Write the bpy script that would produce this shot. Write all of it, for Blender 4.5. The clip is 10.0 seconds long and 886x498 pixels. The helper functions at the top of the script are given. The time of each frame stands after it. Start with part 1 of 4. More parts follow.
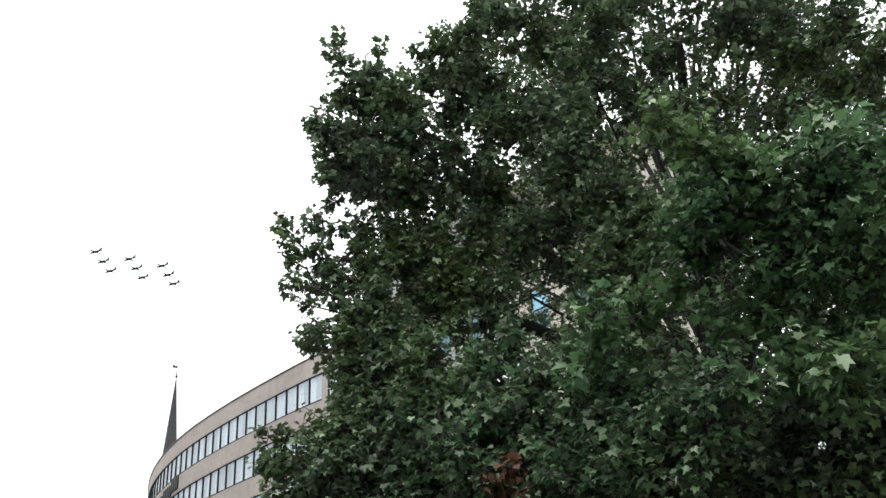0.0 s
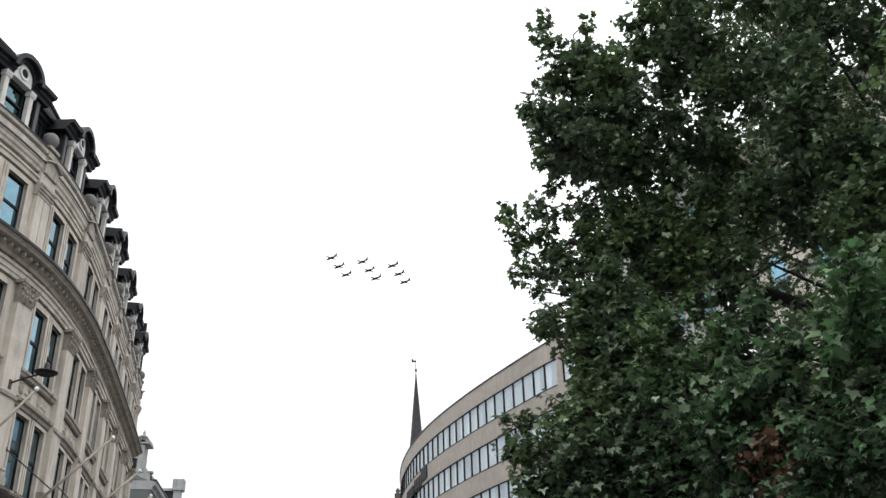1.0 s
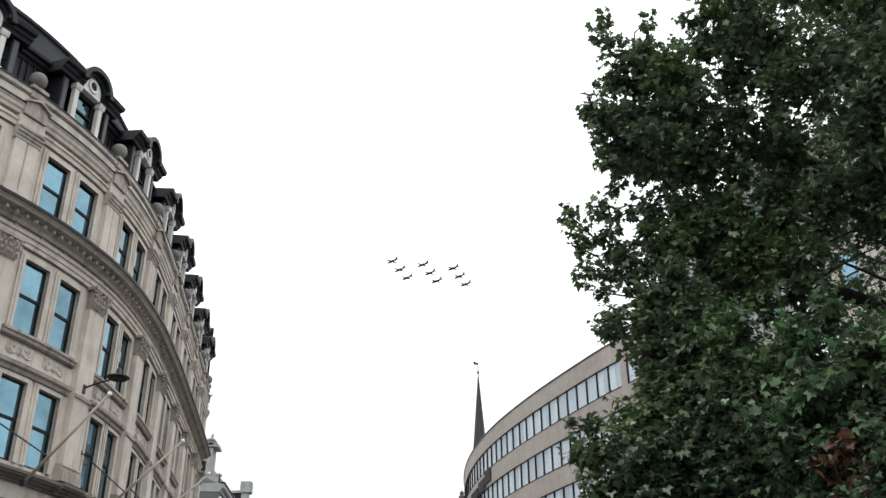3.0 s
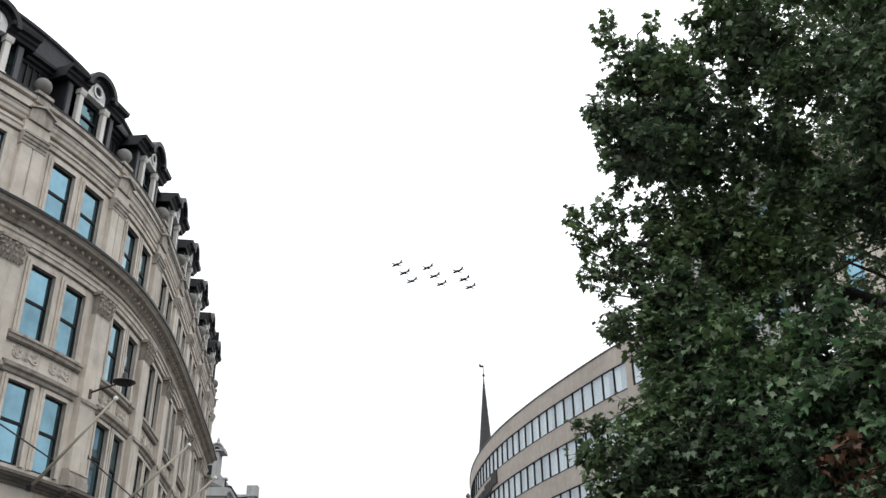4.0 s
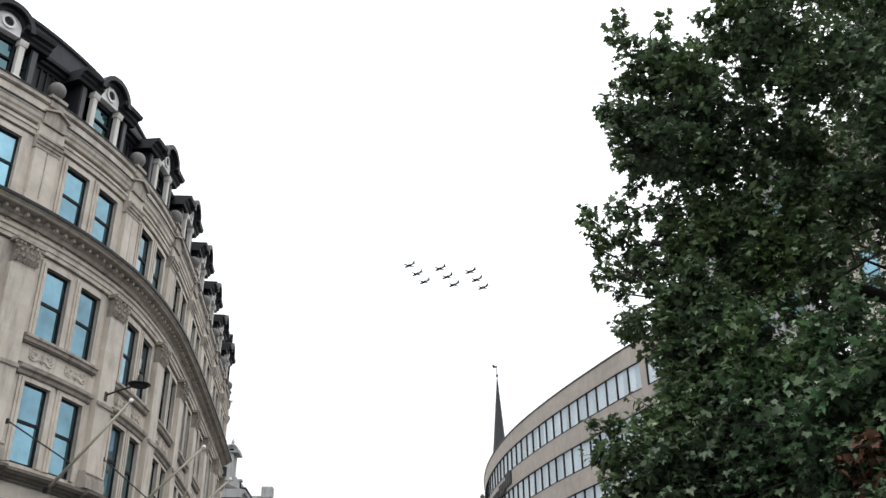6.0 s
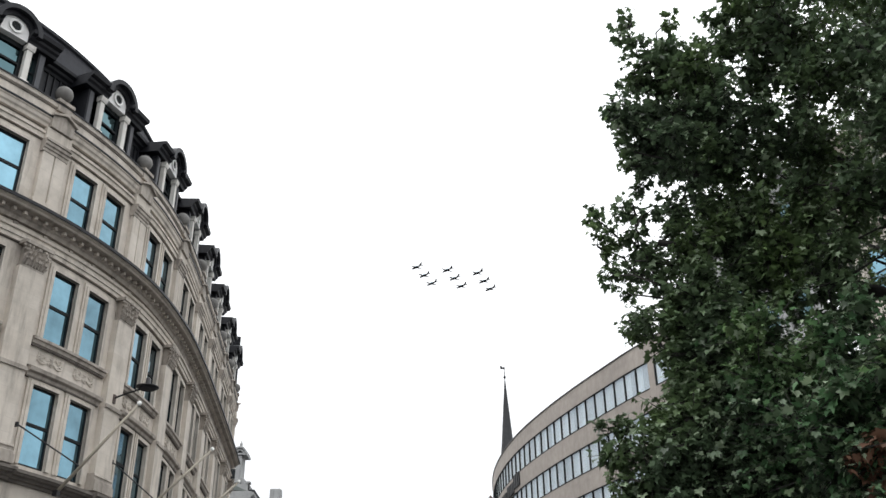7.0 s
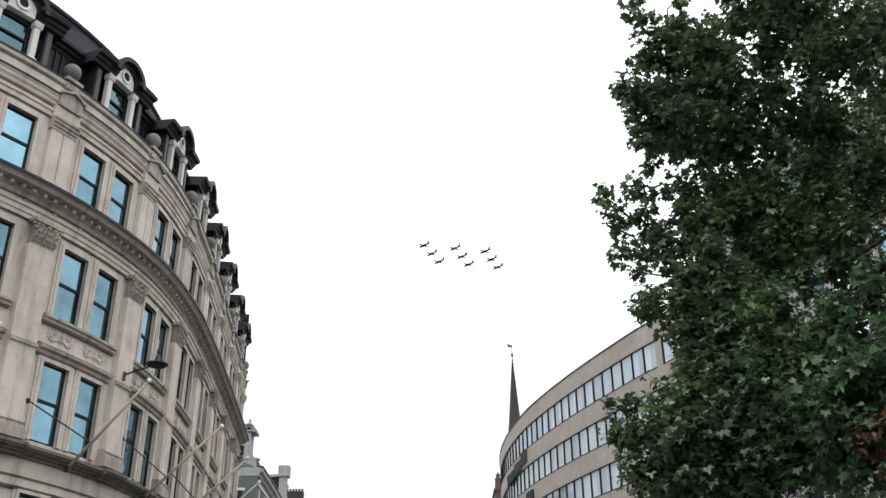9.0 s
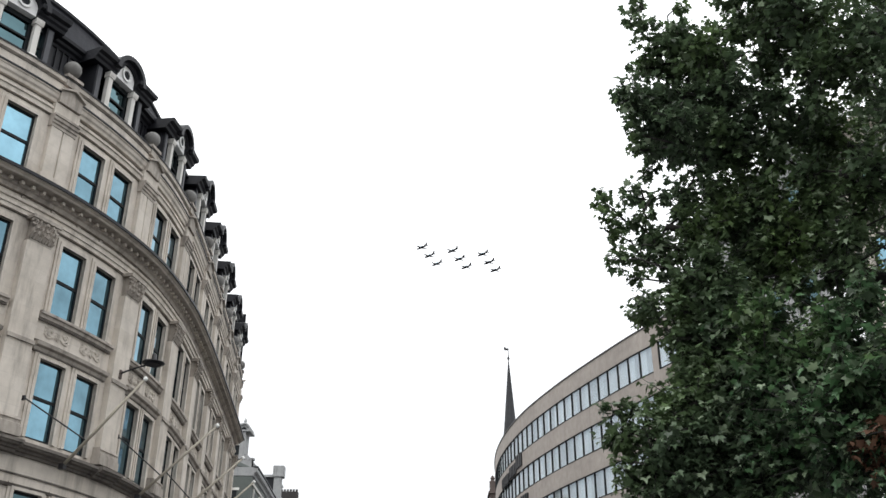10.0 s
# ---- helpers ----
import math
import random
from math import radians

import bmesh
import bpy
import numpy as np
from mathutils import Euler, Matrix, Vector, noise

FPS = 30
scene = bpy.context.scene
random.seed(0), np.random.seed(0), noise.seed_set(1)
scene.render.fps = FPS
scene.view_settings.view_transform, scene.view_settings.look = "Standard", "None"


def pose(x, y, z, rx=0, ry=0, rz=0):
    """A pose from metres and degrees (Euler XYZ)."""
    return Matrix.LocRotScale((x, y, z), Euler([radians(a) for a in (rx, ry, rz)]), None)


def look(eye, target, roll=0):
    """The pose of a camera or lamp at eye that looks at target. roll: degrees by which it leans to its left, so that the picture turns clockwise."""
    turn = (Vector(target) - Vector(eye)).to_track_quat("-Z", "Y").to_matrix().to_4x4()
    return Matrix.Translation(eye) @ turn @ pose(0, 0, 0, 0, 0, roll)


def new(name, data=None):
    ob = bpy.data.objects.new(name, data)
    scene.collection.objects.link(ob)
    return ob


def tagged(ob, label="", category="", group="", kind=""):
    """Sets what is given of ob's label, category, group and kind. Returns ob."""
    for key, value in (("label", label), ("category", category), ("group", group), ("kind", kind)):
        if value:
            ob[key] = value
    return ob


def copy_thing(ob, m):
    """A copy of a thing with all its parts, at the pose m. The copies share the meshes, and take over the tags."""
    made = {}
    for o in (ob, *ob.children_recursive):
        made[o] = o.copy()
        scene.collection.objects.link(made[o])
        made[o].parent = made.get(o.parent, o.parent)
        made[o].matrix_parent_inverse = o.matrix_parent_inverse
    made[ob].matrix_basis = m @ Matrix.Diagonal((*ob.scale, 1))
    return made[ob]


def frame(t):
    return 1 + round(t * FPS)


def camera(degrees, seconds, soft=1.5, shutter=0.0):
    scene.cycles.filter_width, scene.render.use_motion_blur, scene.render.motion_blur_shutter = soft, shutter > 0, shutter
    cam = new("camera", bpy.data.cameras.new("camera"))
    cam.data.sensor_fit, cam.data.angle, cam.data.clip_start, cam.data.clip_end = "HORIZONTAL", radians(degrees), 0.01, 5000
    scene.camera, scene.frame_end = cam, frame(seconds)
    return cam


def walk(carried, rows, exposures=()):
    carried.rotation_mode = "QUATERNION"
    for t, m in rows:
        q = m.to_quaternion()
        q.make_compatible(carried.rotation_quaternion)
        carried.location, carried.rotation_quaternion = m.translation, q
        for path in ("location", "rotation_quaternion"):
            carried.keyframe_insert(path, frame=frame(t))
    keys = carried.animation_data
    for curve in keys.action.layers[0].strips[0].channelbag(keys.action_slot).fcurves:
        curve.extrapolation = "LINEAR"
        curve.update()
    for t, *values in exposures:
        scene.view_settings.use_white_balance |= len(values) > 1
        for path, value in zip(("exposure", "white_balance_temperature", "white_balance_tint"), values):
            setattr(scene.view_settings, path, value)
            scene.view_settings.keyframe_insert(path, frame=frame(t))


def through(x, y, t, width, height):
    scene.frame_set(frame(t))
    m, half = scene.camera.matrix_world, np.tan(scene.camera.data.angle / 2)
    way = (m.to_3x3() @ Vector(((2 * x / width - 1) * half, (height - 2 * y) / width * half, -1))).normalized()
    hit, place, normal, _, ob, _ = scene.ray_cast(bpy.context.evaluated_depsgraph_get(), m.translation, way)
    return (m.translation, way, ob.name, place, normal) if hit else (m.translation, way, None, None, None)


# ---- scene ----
cam = camera(50.8, 10.0)
ROWS = [
    (0, 0.097, -0.076, 1.634, 117.036, 2.784, -20.002),
    (0.5, 0.079, 0.002, 1.665, 116.871, 1.981, -10.934),
    (1, 0.050, 0.009, 1.648, 116.679, 1.282, -5.549),
    (1.5, 0.036, 0.016, 1.662, 116.551, 0.579, -3.206),
    (2, 0.026, -0.006, 1.655, 116.615, 0.277, -2.237),
    (2.5, 0.019, -0.003, 1.663, 116.769, 0.294, -2.037),
    (4, 0.007, -0.008, 1.648, 117.053, 0.606, -1.450),
    (4.5, 0.008, 0.005, 1.645, 117.185, 0.551, -1.293),
    (5, -0.006, -0.019, 1.641, 117.170, 0.568, -1.070),
    (5.5, -0.007, -0.003, 1.652, 117.070, 0.553, -0.810),
    (7, -0.004, 0.002, 1.649, 117.206, 0.690, -0.065),
    (7.5, -0.007, 0.005, 1.650, 116.889, 0.557, 0.279),
    (8, -0.011, -0.001, 1.645, 116.294, 0.777, 0.289),
    (8.5, -0.016, -0.008, 1.645, 115.967, 0.623, 0.366),
    (9, -0.026, 0.011, 1.654, 115.874, 0.407, 0.313),
    (9.5, -0.030, -0.034, 1.641, 115.936, 0.075, 0.114),
    (10, -0.034, -0.021, 1.647, 116.007, -0.197, -0.142),
]
walk(cam, [(t, pose(*row)) for t, *row in ROWS], [(0.0, 0.45), (0.5, 0.25), (1.0, 0.08), (2.5, 0.05), (10.0, 0.05)])

# ---- light: a bright, even overcast sky with a weak, wide sun ----
world = bpy.data.worlds.new("overcast_sky")
scene.world = world
world.use_nodes = True
wn, wl = world.node_tree.nodes, world.node_tree.links
sky = wn.new("ShaderNodeTexSky")
sky.sky_type, sky.sun_disc = "NISHITA", False
sky.sun_elevation, sky.sun_rotation = radians(50), radians(200)
haze = wn.new("ShaderNodeMix")
haze.data_type = "RGBA"
haze.inputs[0].default_value = 0.93
# an overcast sky is brightest overhead
way = wn.new("ShaderNodeTexCoord")
split = wn.new("ShaderNodeSeparateXYZ")
rise = wn.new("ShaderNodeMapRange")
rise.inputs[1].default_value, rise.inputs[2].default_value = 0.15, 1.0
rise.inputs[3].default_value, rise.inputs[4].default_value = 10.5, 26.0
tone = wn.new("ShaderNodeMix")
tone.data_type, tone.blend_type = "RGBA", "MULTIPLY"
tone.inputs[0].default_value = 1.0
tone.inputs[6].default_value = (0.98, 1.0, 1.02, 1)
wl.new(way.outputs["Generated"], split.inputs[0])
wl.new(split.outputs[2], rise.inputs[0])
wl.new(rise.outputs[0], tone.inputs[7])
wl.new(tone.outputs[2], haze.inputs[7])
wl.new(sky.outputs[0], haze.inputs[6])
wl.new(haze.outputs[2], wn["Background"].inputs[0])
wn["Background"].inputs[1].default_value = 0.1
sun = new("sun", bpy.data.lights.new("sun", "SUN"))
sun.data.energy, sun.data.angle, sun.data.color = 0.6, radians(25), (1.0, 0.96, 0.9)
sun.matrix_world = look((0, 0, 60), (14, 30, 0))


# ---- materials ----
def material(name, colour, rough=0.7, metal=0.0, spread=0.25, grain=3.0, streak=0.0, bump=0.0, bump_scale=40.0, spec=0.5,
             stain=(0.0, 0.0, 0.0), stain_amount=0.0, island=0.0, per_object=0.0, through=0.0, clear=0.0, joints=0.0, pale=None, warm=None):
    """A Principled surface with variation at two scales, vertical streaks and fine relief."""
    m = bpy.data.materials.new(name)
    m.use_nodes = True
    nt, n, l = m.node_tree, m.node_tree.nodes, m.node_tree.links
    b = n["Principled BSDF"]
    b.inputs["Roughness"].default_value, b.inputs["Metallic"].default_value = rough, metal
    b.inputs["Specular IOR Level"].default_value = spec
    geo = n.new("ShaderNodeNewGeometry")

    def noise_at(scale, detail, stretch=(1, 1, 1)):
        mp = n.new("ShaderNodeMapping")
        mp.inputs["Scale"].default_value = stretch
        l.new(geo.outputs["Position"], mp.inputs[0])
        t = n.new("ShaderNodeTexNoise")
        t.inputs["Scale"].default_value, t.inputs["Detail"].default_value, t.inputs["Roughness"].default_value = scale, detail, 0.62
        l.new(mp.outputs[0], t.inputs["Vector"])
        return t.outputs[0]

    def math_of(op, a, b2):
        k = n.new("ShaderNodeMath")
        k.operation = op
        for i, v in enumerate((a, b2)):
            if isinstance(v, (int, float)):
                k.inputs[i].default_value = v
            else:
                l.new(v, k.inputs[i])
        return k.outputs[0]

    value = math_of("ADD", math_of("MULTIPLY", math_of("SUBTRACT", noise_at(grain, 4), 0.5), spread * 2),
                    math_of("MULTIPLY", math_of("SUBTRACT", noise_at(grain * 0.17, 3), 0.5), spread * 2))
    value = math_of("ADD", value, 1.0)
    if island:
        value = math_of("ADD", value, math_of("MULTIPLY", math_of("SUBTRACT", geo.outputs["Random Per Island"], 0.5), island * 2))
    if per_object:
        oi = n.new("ShaderNodeObjectInfo")
        value = math_of("ADD", value, math_of("MULTIPLY", math_of("SUBTRACT", oi.outputs["Random"], 0.5), per_object * 2))
    mul = n.new("ShaderNodeMix")
    mul.data_type, mul.blend_type = "RGBA", "MULTIPLY"
    mul.inputs[0].default_value = 1.0
    mul.inputs[6].default_value = (*colour, 1)
    l.new(value, mul.inputs[7])
    out = mul.outputs[2]
    if streak or stain_amount:
        mask = noise_at(2.6, 7, (1, 1, 0.16)) if streak else noise_at(0.8, 6)
        ramp = n.new("ShaderNodeMapRange")
        ramp.inputs[1].default_value, ramp.inputs[2].default_value = 0.5, 0.68
        ramp.inputs[3].default_value, ramp.inputs[4].default_value = 0.0, streak or stain_amount
        l.new(mask, ramp.inputs[0])
        mx = n.new("ShaderNodeMix")
        mx.data_type = "RGBA"
        l.new(ramp.outputs[0], mx.inputs[0])
        l.new(out, mx.inputs[6])
        mx.inputs[7].default_value = (*stain, 1)
        out = mx.outputs[2]
    if warm:
        # some boughs are yellower than others
        wr = n.new("ShaderNodeMapRange")
        wr.inputs[1].default_value, wr.inputs[2].default_value = 0.42, 0.7
        l.new(noise_at(0.55, 3), wr.inputs[0])
        wm = n.new("ShaderNodeMix")
        wm.data_type = "RGBA"
        l.new(wr.outputs[0], wm.inputs[0])
        wm.inputs[6].default_value, wm.inputs[7].default_value = (*colour, 1), (*warm, 1)
        l.new(wm.outputs[2], mul.inputs[6])
    if pale:
        # one leaf in fifteen is pale: undersides, and sky glints painted as colour
        pick = math_of("GREATER_THAN", geo.outputs["Random Per Island"], 0.935)
        pm = n.new("ShaderNodeMix")
        pm.data_type = "RGBA"
        l.new(pick, pm.inputs[0])
        l.new(out, pm.inputs[6])
        pm.inputs[7].default_value = (*pale, 1)
        out = pm.outputs[2]
    if joints:
        # faint ashlar joints, courses of 0.42 m
        sep = n.new("ShaderNodeSeparateXYZ")
        l.new(geo.outputs["Position"], sep.inputs[0])
        com = n.new("ShaderNodeCombineXYZ")
        l.new(sep.outputs[1], com.inputs[0])
        l.new(sep.outputs[2], com.inputs[1])
        br = n.new("ShaderNodeTexBrick")
        br.inputs["Scale"].default_value = 1.0
        br.inputs["Brick Width"].default_value, br.inputs["Row Height"].default_value = 0.95, 0.42
        br.inputs["Mortar Size"].default_value, br.inputs["Mortar Smooth"].default_value = 0.008, 0.3
        br.inputs["Color1"].default_value, br.inputs["Color2"].default_value = (1, 1, 1, 1), (0.92, 0.91, 0.895, 1)
        br.inputs["Mortar"].default_value = (1 - joints, 1 - joints, 1 - joints, 1)
        l.new(com.outputs[0], br.inputs["Vector"])
        jm = n.new("ShaderNodeMix")
        jm.data_type, jm.blend_type = "RGBA", "MULTIPLY"
        jm.inputs[0].default_value = 1.0
        l.new(out, jm.inputs[6])
        l.new(br.outputs["Color"], jm.inputs[7])
        out = jm.outputs[2]
    l.new(out, b.inputs["Base Color"])
    if bump:
        bp = n.new("ShaderNodeBump")
        bp.inputs["Strength"].default_value, bp.inputs["Distance"].default_value = bump, 0.02
        l.new(noise_at(bump_scale, 5), bp.inputs["Height"])
        l.new(bp.outputs[0], b.inputs["Normal"])
    if through or clear:
        # light passing through: a thin leaf scatters it, a pane lets it pass
        other = n.new("ShaderNodeBsdfTranslucent" if through else "ShaderNodeBsdfTransparent")
        if through:
            l.new(out, other.inputs[0])
        mix = n.new("ShaderNodeMixShader")
        mix.inputs[0].default_value = through or clear
        l.new(b.outputs[0], mix.inputs[1])
        l.new(other.outputs[0], mix.inputs[2])
        l.new(mix.outputs[0], n["Material Output"].inputs[0])
    return m


STONE = material("portland_stone", (0.6, 0.548, 0.485), 0.85, spread=0.26, grain=2.2, streak=0.48, stain=(0.19, 0.165, 0.14), bump=0.4, bump_scale=22, joints=0.13)
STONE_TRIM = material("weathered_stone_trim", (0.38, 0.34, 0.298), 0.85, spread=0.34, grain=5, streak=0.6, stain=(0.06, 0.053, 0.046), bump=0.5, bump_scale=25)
# soot of the sill courses, and the painted shade of the thin fillets
SOOT_SHADE_STONE = material("sooty_shaded_moulding", (0.15, 0.133, 0.117), 0.9, spread=0.35, grain=4, streak=0.8, stain=(0.035, 0.031, 0.028), bump=0.5, bump_scale=25)
BEIGE = material("pale_beige_stone", (0.5, 0.46, 0.4), 0.85, spread=0.15, grain=2, streak=0.5, stain=(0.3, 0.27, 0.23), bump=0.3)
STONE_PALE = material("pale_stone", (0.7, 0.68, 0.64), 0.8, spread=0.1, grain=4, streak=0.3, stain=(0.3, 0.27, 0.23), bump=0.2)
BALL_STONE = material("grey_stone", (0.205, 0.2, 0.19), 0.9, spread=0.25, grain=6, stain=(0.12, 0.11, 0.1), stain_amount=0.6, bump=0.5)
LEAD = material("dark_lead", (0.0125, 0.0132, 0.017), 0.5, spread=0.4, grain=3, streak=0.4, stain=(0.032, 0.033, 0.04), bump=0.2, spec=0.28)
PALE_LEAD = material("pale_grey_lead", (0.055, 0.057, 0.066), 0.55, spread=0.35, grain=3, streak=0.6, stain=(0.025, 0.026, 0.03), bump=0.2)
WHITE = material("white_painted_stone", (0.86, 0.855, 0.84), 0.7, spread=0.06, grain=4)
SLATE = material("grey_slate", (0.022, 0.023, 0.028), 0.8, spread=0.4, grain=5, streak=0.5, stain=(0.04, 0.04, 0.046), bump=0.3, spec=0.25)
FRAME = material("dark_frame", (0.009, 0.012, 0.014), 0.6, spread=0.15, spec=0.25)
# blotches and window-to-window tone are painted reflections of cloud and street
GLASS = material("cloud_tinted_window_glass", (0.15, 0.265, 0.325), 0.04, metal=1.0, spread=0.85, grain=0.55, bump=0.03, bump_scale=1.2, per_object=0.28)
DARK_GLASS = material("dark_dormer_glass", (0.085, 0.145, 0.16), 0.05, metal=1.0, spread=0.4, grain=0.8, bump=0.03, bump_scale=1.2, per_object=0.15)
CONCRETE = material("pinkish_concrete_panel", (0.35, 0.312, 0.28), 0.85, spread=0.26, grain=2.4, streak=0.3, stain=(0.24, 0.2, 0.175), bump=0.2)
COPING = material("dark_coping", (0.06, 0.055, 0.055), 0.6)
PANE = material("clear_office_pane", (0.5, 0.58, 0.66), 0.05, metal=1.0, spread=0.05, clear=0.8)
CURTAIN = material("white_net_curtain", (0.67, 0.715, 0.72), 0.9, spread=0.16, grain=2.5, per_object=0.22)
SPIRE_LEAD = material("grey_spire_lead", (0.025, 0.026, 0.029), 0.75, spread=0.5, grain=2.5, streak=0.4, stain=(0.03, 0.03, 0.033), bump=0.2)
LEAF = material("plane_leaf", (0.082, 0.122, 0.07), 0.39, spread=0.34, grain=0.8, island=0.6, pale=(0.3, 0.375, 0.25), warm=(0.095, 0.145, 0.048), through=0.36, spec=0.42)
# fresh growth, with the street-side boughs' stronger light put into the colour
LIT_FRESH_LEAF = material("lit_fresh_plane_leaf", (0.08, 0.158, 0.074), 0.4, spread=0.34, grain=0.8, island=0.6, pale=(0.33, 0.42, 0.26), warm=(0.1, 0.16, 0.05), through=0.4, spec=0.45)
DEAD_LEAF = material("withered_leaf", (0.2, 0.105, 0.065), 0.7, spread=0.3, grain=3, island=0.4, through=0.2)
BARK = material("plane_bark", (0.02, 0.018, 0.016), 0.9, spread=0.35, grain=5, stain=(0.045, 0.04, 0.034), stain_amount=0.4, bump=0.5)
ASPHALT = material("asphalt", (0.05, 0.05, 0.052), 0.9, spread=0.2, grain=6, bump=0.3)
METAL_DARK = material("dark_metal", (0.02, 0.02, 0.022), 0.5, metal=0.3, spread=0.1)
BRICK = material("brown_brick", (0.1, 0.078, 0.07), 0.9, spread=0.25, grain=4, bump=0.3)
DARK_BRICK = material("sooty_brick", (0.035, 0.031, 0.031), 0.9, spread=0.3, grain=4, bump=0.3)
GREY_STONE = material("pale_grey_stone", (0.34, 0.345, 0.345), 0.85, spread=0.25, grain=3, streak=0.8, stain=(0.2, 0.2, 0.2), bump=0.3)
GREEN_LEAD = material("greenish_roof", (0.13, 0.15, 0.14), 0.6, spread=0.2, grain=3, streak=0.4, stain=(0.06, 0.07, 0.065))
FAR_STONE = material("greenish_grey_stone", (0.11, 0.125, 0.116), 0.85, spread=0.2, grain=2, streak=0.6, stain=(0.12, 0.125, 0.12), bump=0.3)
BULB = material("white_cap", (0.8, 0.8, 0.78), 0.4, spread=0.02)
AIRCRAFT = material("dark_aircraft_paint", (0.012, 0.012, 0.014), 0.8, spread=0.1)
POLE = material("cream_painted_pole", (0.42, 0.38, 0.31), 0.6, spread=0.1)


# ---- building blocks ----
def part(name, bm, mat, parent=None, label="", smooth=False):
    """Links a bmesh as one mesh object, under parent where one is given."""
    me = bpy.data.meshes.new(name)
    bmesh.ops.recalc_face_normals(bm, faces=bm.faces)
    bm.to_mesh(me)
    bm.free()
    me.materials.append(mat)
    if smooth:
        me.polygons.foreach_set("use_smooth", [True] * len(me.polygons))
    ob = new(name, me)
    if parent is not None:
        ob.parent = parent
    if label:
        tagged(ob, label)
    return ob


def thing(name, label, category, group="", kind="", at=(0, 0, 0)):
    ob = new(name)
    ob.location = at
    return tagged(ob, label, category, group, kind)


class Curve:
    """A smooth wall line in plan through points at even steps; at(s, n, z) is s metres along it and n metres out of it."""

    def __init__(self, points, out):
        p = np.array(points, float)
        q = []
        ext = np.vstack([2 * p[0] - p[1], p, 2 * p[-1] - p[-2]])
        for i in range(1, len(ext) - 2):
            for u in np.linspace(0, 1, 24, endpoint=False):
                a, b, c, d = ext[i - 1:i + 3]
                q.append(0.5 * (2 * b + (c - a) * u + (2 * a - 5 * b + 4 * c - d) * u * u + (3 * b - a - 3 * c + d) * u ** 3))
        q.append(ext[-2])
        self.q = np.array(q)
        self.s = np.concatenate([[0], np.cumsum(np.linalg.norm(np.diff(self.q, axis=0), axis=1))])
        self.length, self.out = self.s[-1], out

    def at(self, s, n=0.0, z=0.0):
        x, y = np.interp(s, self.s, self.q[:, 0]), np.interp(s, self.s, self.q[:, 1])
        a, b = s - 0.4, s + 0.4
        tx = np.interp(b, self.s, self.q[:, 0]) - np.interp(a, self.s, self.q[:, 0])
        ty = np.interp(b, self.s, self.q[:, 1]) - np.interp(a, self.s, self.q[:, 1])
        k = math.hypot(tx, ty) or 1
        return Vector((x + self.out * ty / k * n, y - self.out * tx / k * n, z))

    def turn(self, s):
        """The pose of something that stands on the wall line at s, its x along the wall and its -y out of it."""
        a, b = self.at(s - 0.3), self.at(s + 0.3)
        ang = math.atan2(b.y - a.y, b.x - a.x) + (0 if self.out > 0 else math.pi)
        return ang


def run(bm, cv, s0, s1, profile, step=0.5):
    """Sweeps a closed profile of (n, z) along the wall line from s0 to s1."""
    k = max(1, int(math.ceil((s1 - s0) / step)))
    rings = [[bm.verts.new(cv.at(s0 + (s1 - s0) * i / k, n, z)) for n, z in profile] for i in range(k + 1)]
    m = len(profile)
    for a, b in zip(rings, rings[1:]):
        for i in range(m):
            bm.faces.new((a[i], a[(i + 1) % m], b[(i + 1) % m], b[i]))
    bm.faces.new(rings[0])
    bm.faces.new(rings[-1][::-1])
    return bm


def slab(bm, cv, s0, s1, n0, n1, z0, z1, step=0.5):
    return run(bm, cv, s0, s1, [(n0, z0), (n1, z0), (n1, z1), (n0, z1)], step)


def box(bm, x0, x1, y0, y1, z0, z1, m=None):
    vs = [Vector((x, y, z)) for z in (z0, z1) for y in (y0, y1) for x in (x0, x1)]
    vs = [bm.verts.new(m @ v if m else v) for v in vs]
    for f in ((0, 1, 3, 2), (4, 6, 7, 5), (0, 4, 5, 1), (2, 3, 7, 6), (0, 2, 6, 4), (1, 5, 7, 3)):
        bm.faces.new([vs[i] for i in f])
    return bm


def lathe(bm, profile, m=None, sides=16):
    """Turns a profile of (radius, z) round the z axis."""
    rings = []
    for r, z in profile:
        rings.append([bm.verts.new((m or Matrix()) @ Vector((r * math.cos(2 * math.pi * i / sides), r * math.sin(2 * math.pi * i / sides), z))) for i in range(sides)])
    for a, b in zip(rings, rings[1:]):
        for i in range(sides):
            bm.faces.new((a[i], a[(i + 1) % sides], b[(i + 1) % sides], b[i]))
    bm.faces.new(rings[0][::-1])
    bm.faces.new(rings[-1])
    return bm


def tube(bm, points, radii, sides=8):
    """A tube through points with a radius at each."""
    pts = [Vector(p) for p in points]
    rings = []
    for i, p in enumerate(pts):
        d = (pts[min(i + 1, len(pts) - 1)] - pts[max(i - 1, 0)]).normalized()
        u = d.orthogonal().normalized() if not rings else (side - d * side.dot(d)).normalized()
        side = u
        v = d.cross(u)
        rings.append([bm.verts.new(p + (u * math.cos(2 * math.pi * k / sides) + v * math.sin(2 * math.pi * k / sides)) * radii[i]) for k in range(sides)])
    for a, b in zip(rings, rings[1:]):
        for i in range(sides):
            bm.faces.new((a[i], a[(i + 1) % sides], b[(i + 1) % sides], b[i]))
    bm.faces.new(rings[0][::-1])
    bm.faces.new(rings[-1])
    return bm


# ---- ground ----
bm = bmesh.new()
vs = [bm.verts.new(v) for v in ((-900, -900, 0), (900, -900, 0), (900, 900, 0), (-900, 900, 0))]
bm.faces.new(vs)
tagged(part("ground", bm, ASPHALT), "dark grey asphalt street and open ground", "ground", kind="structure")

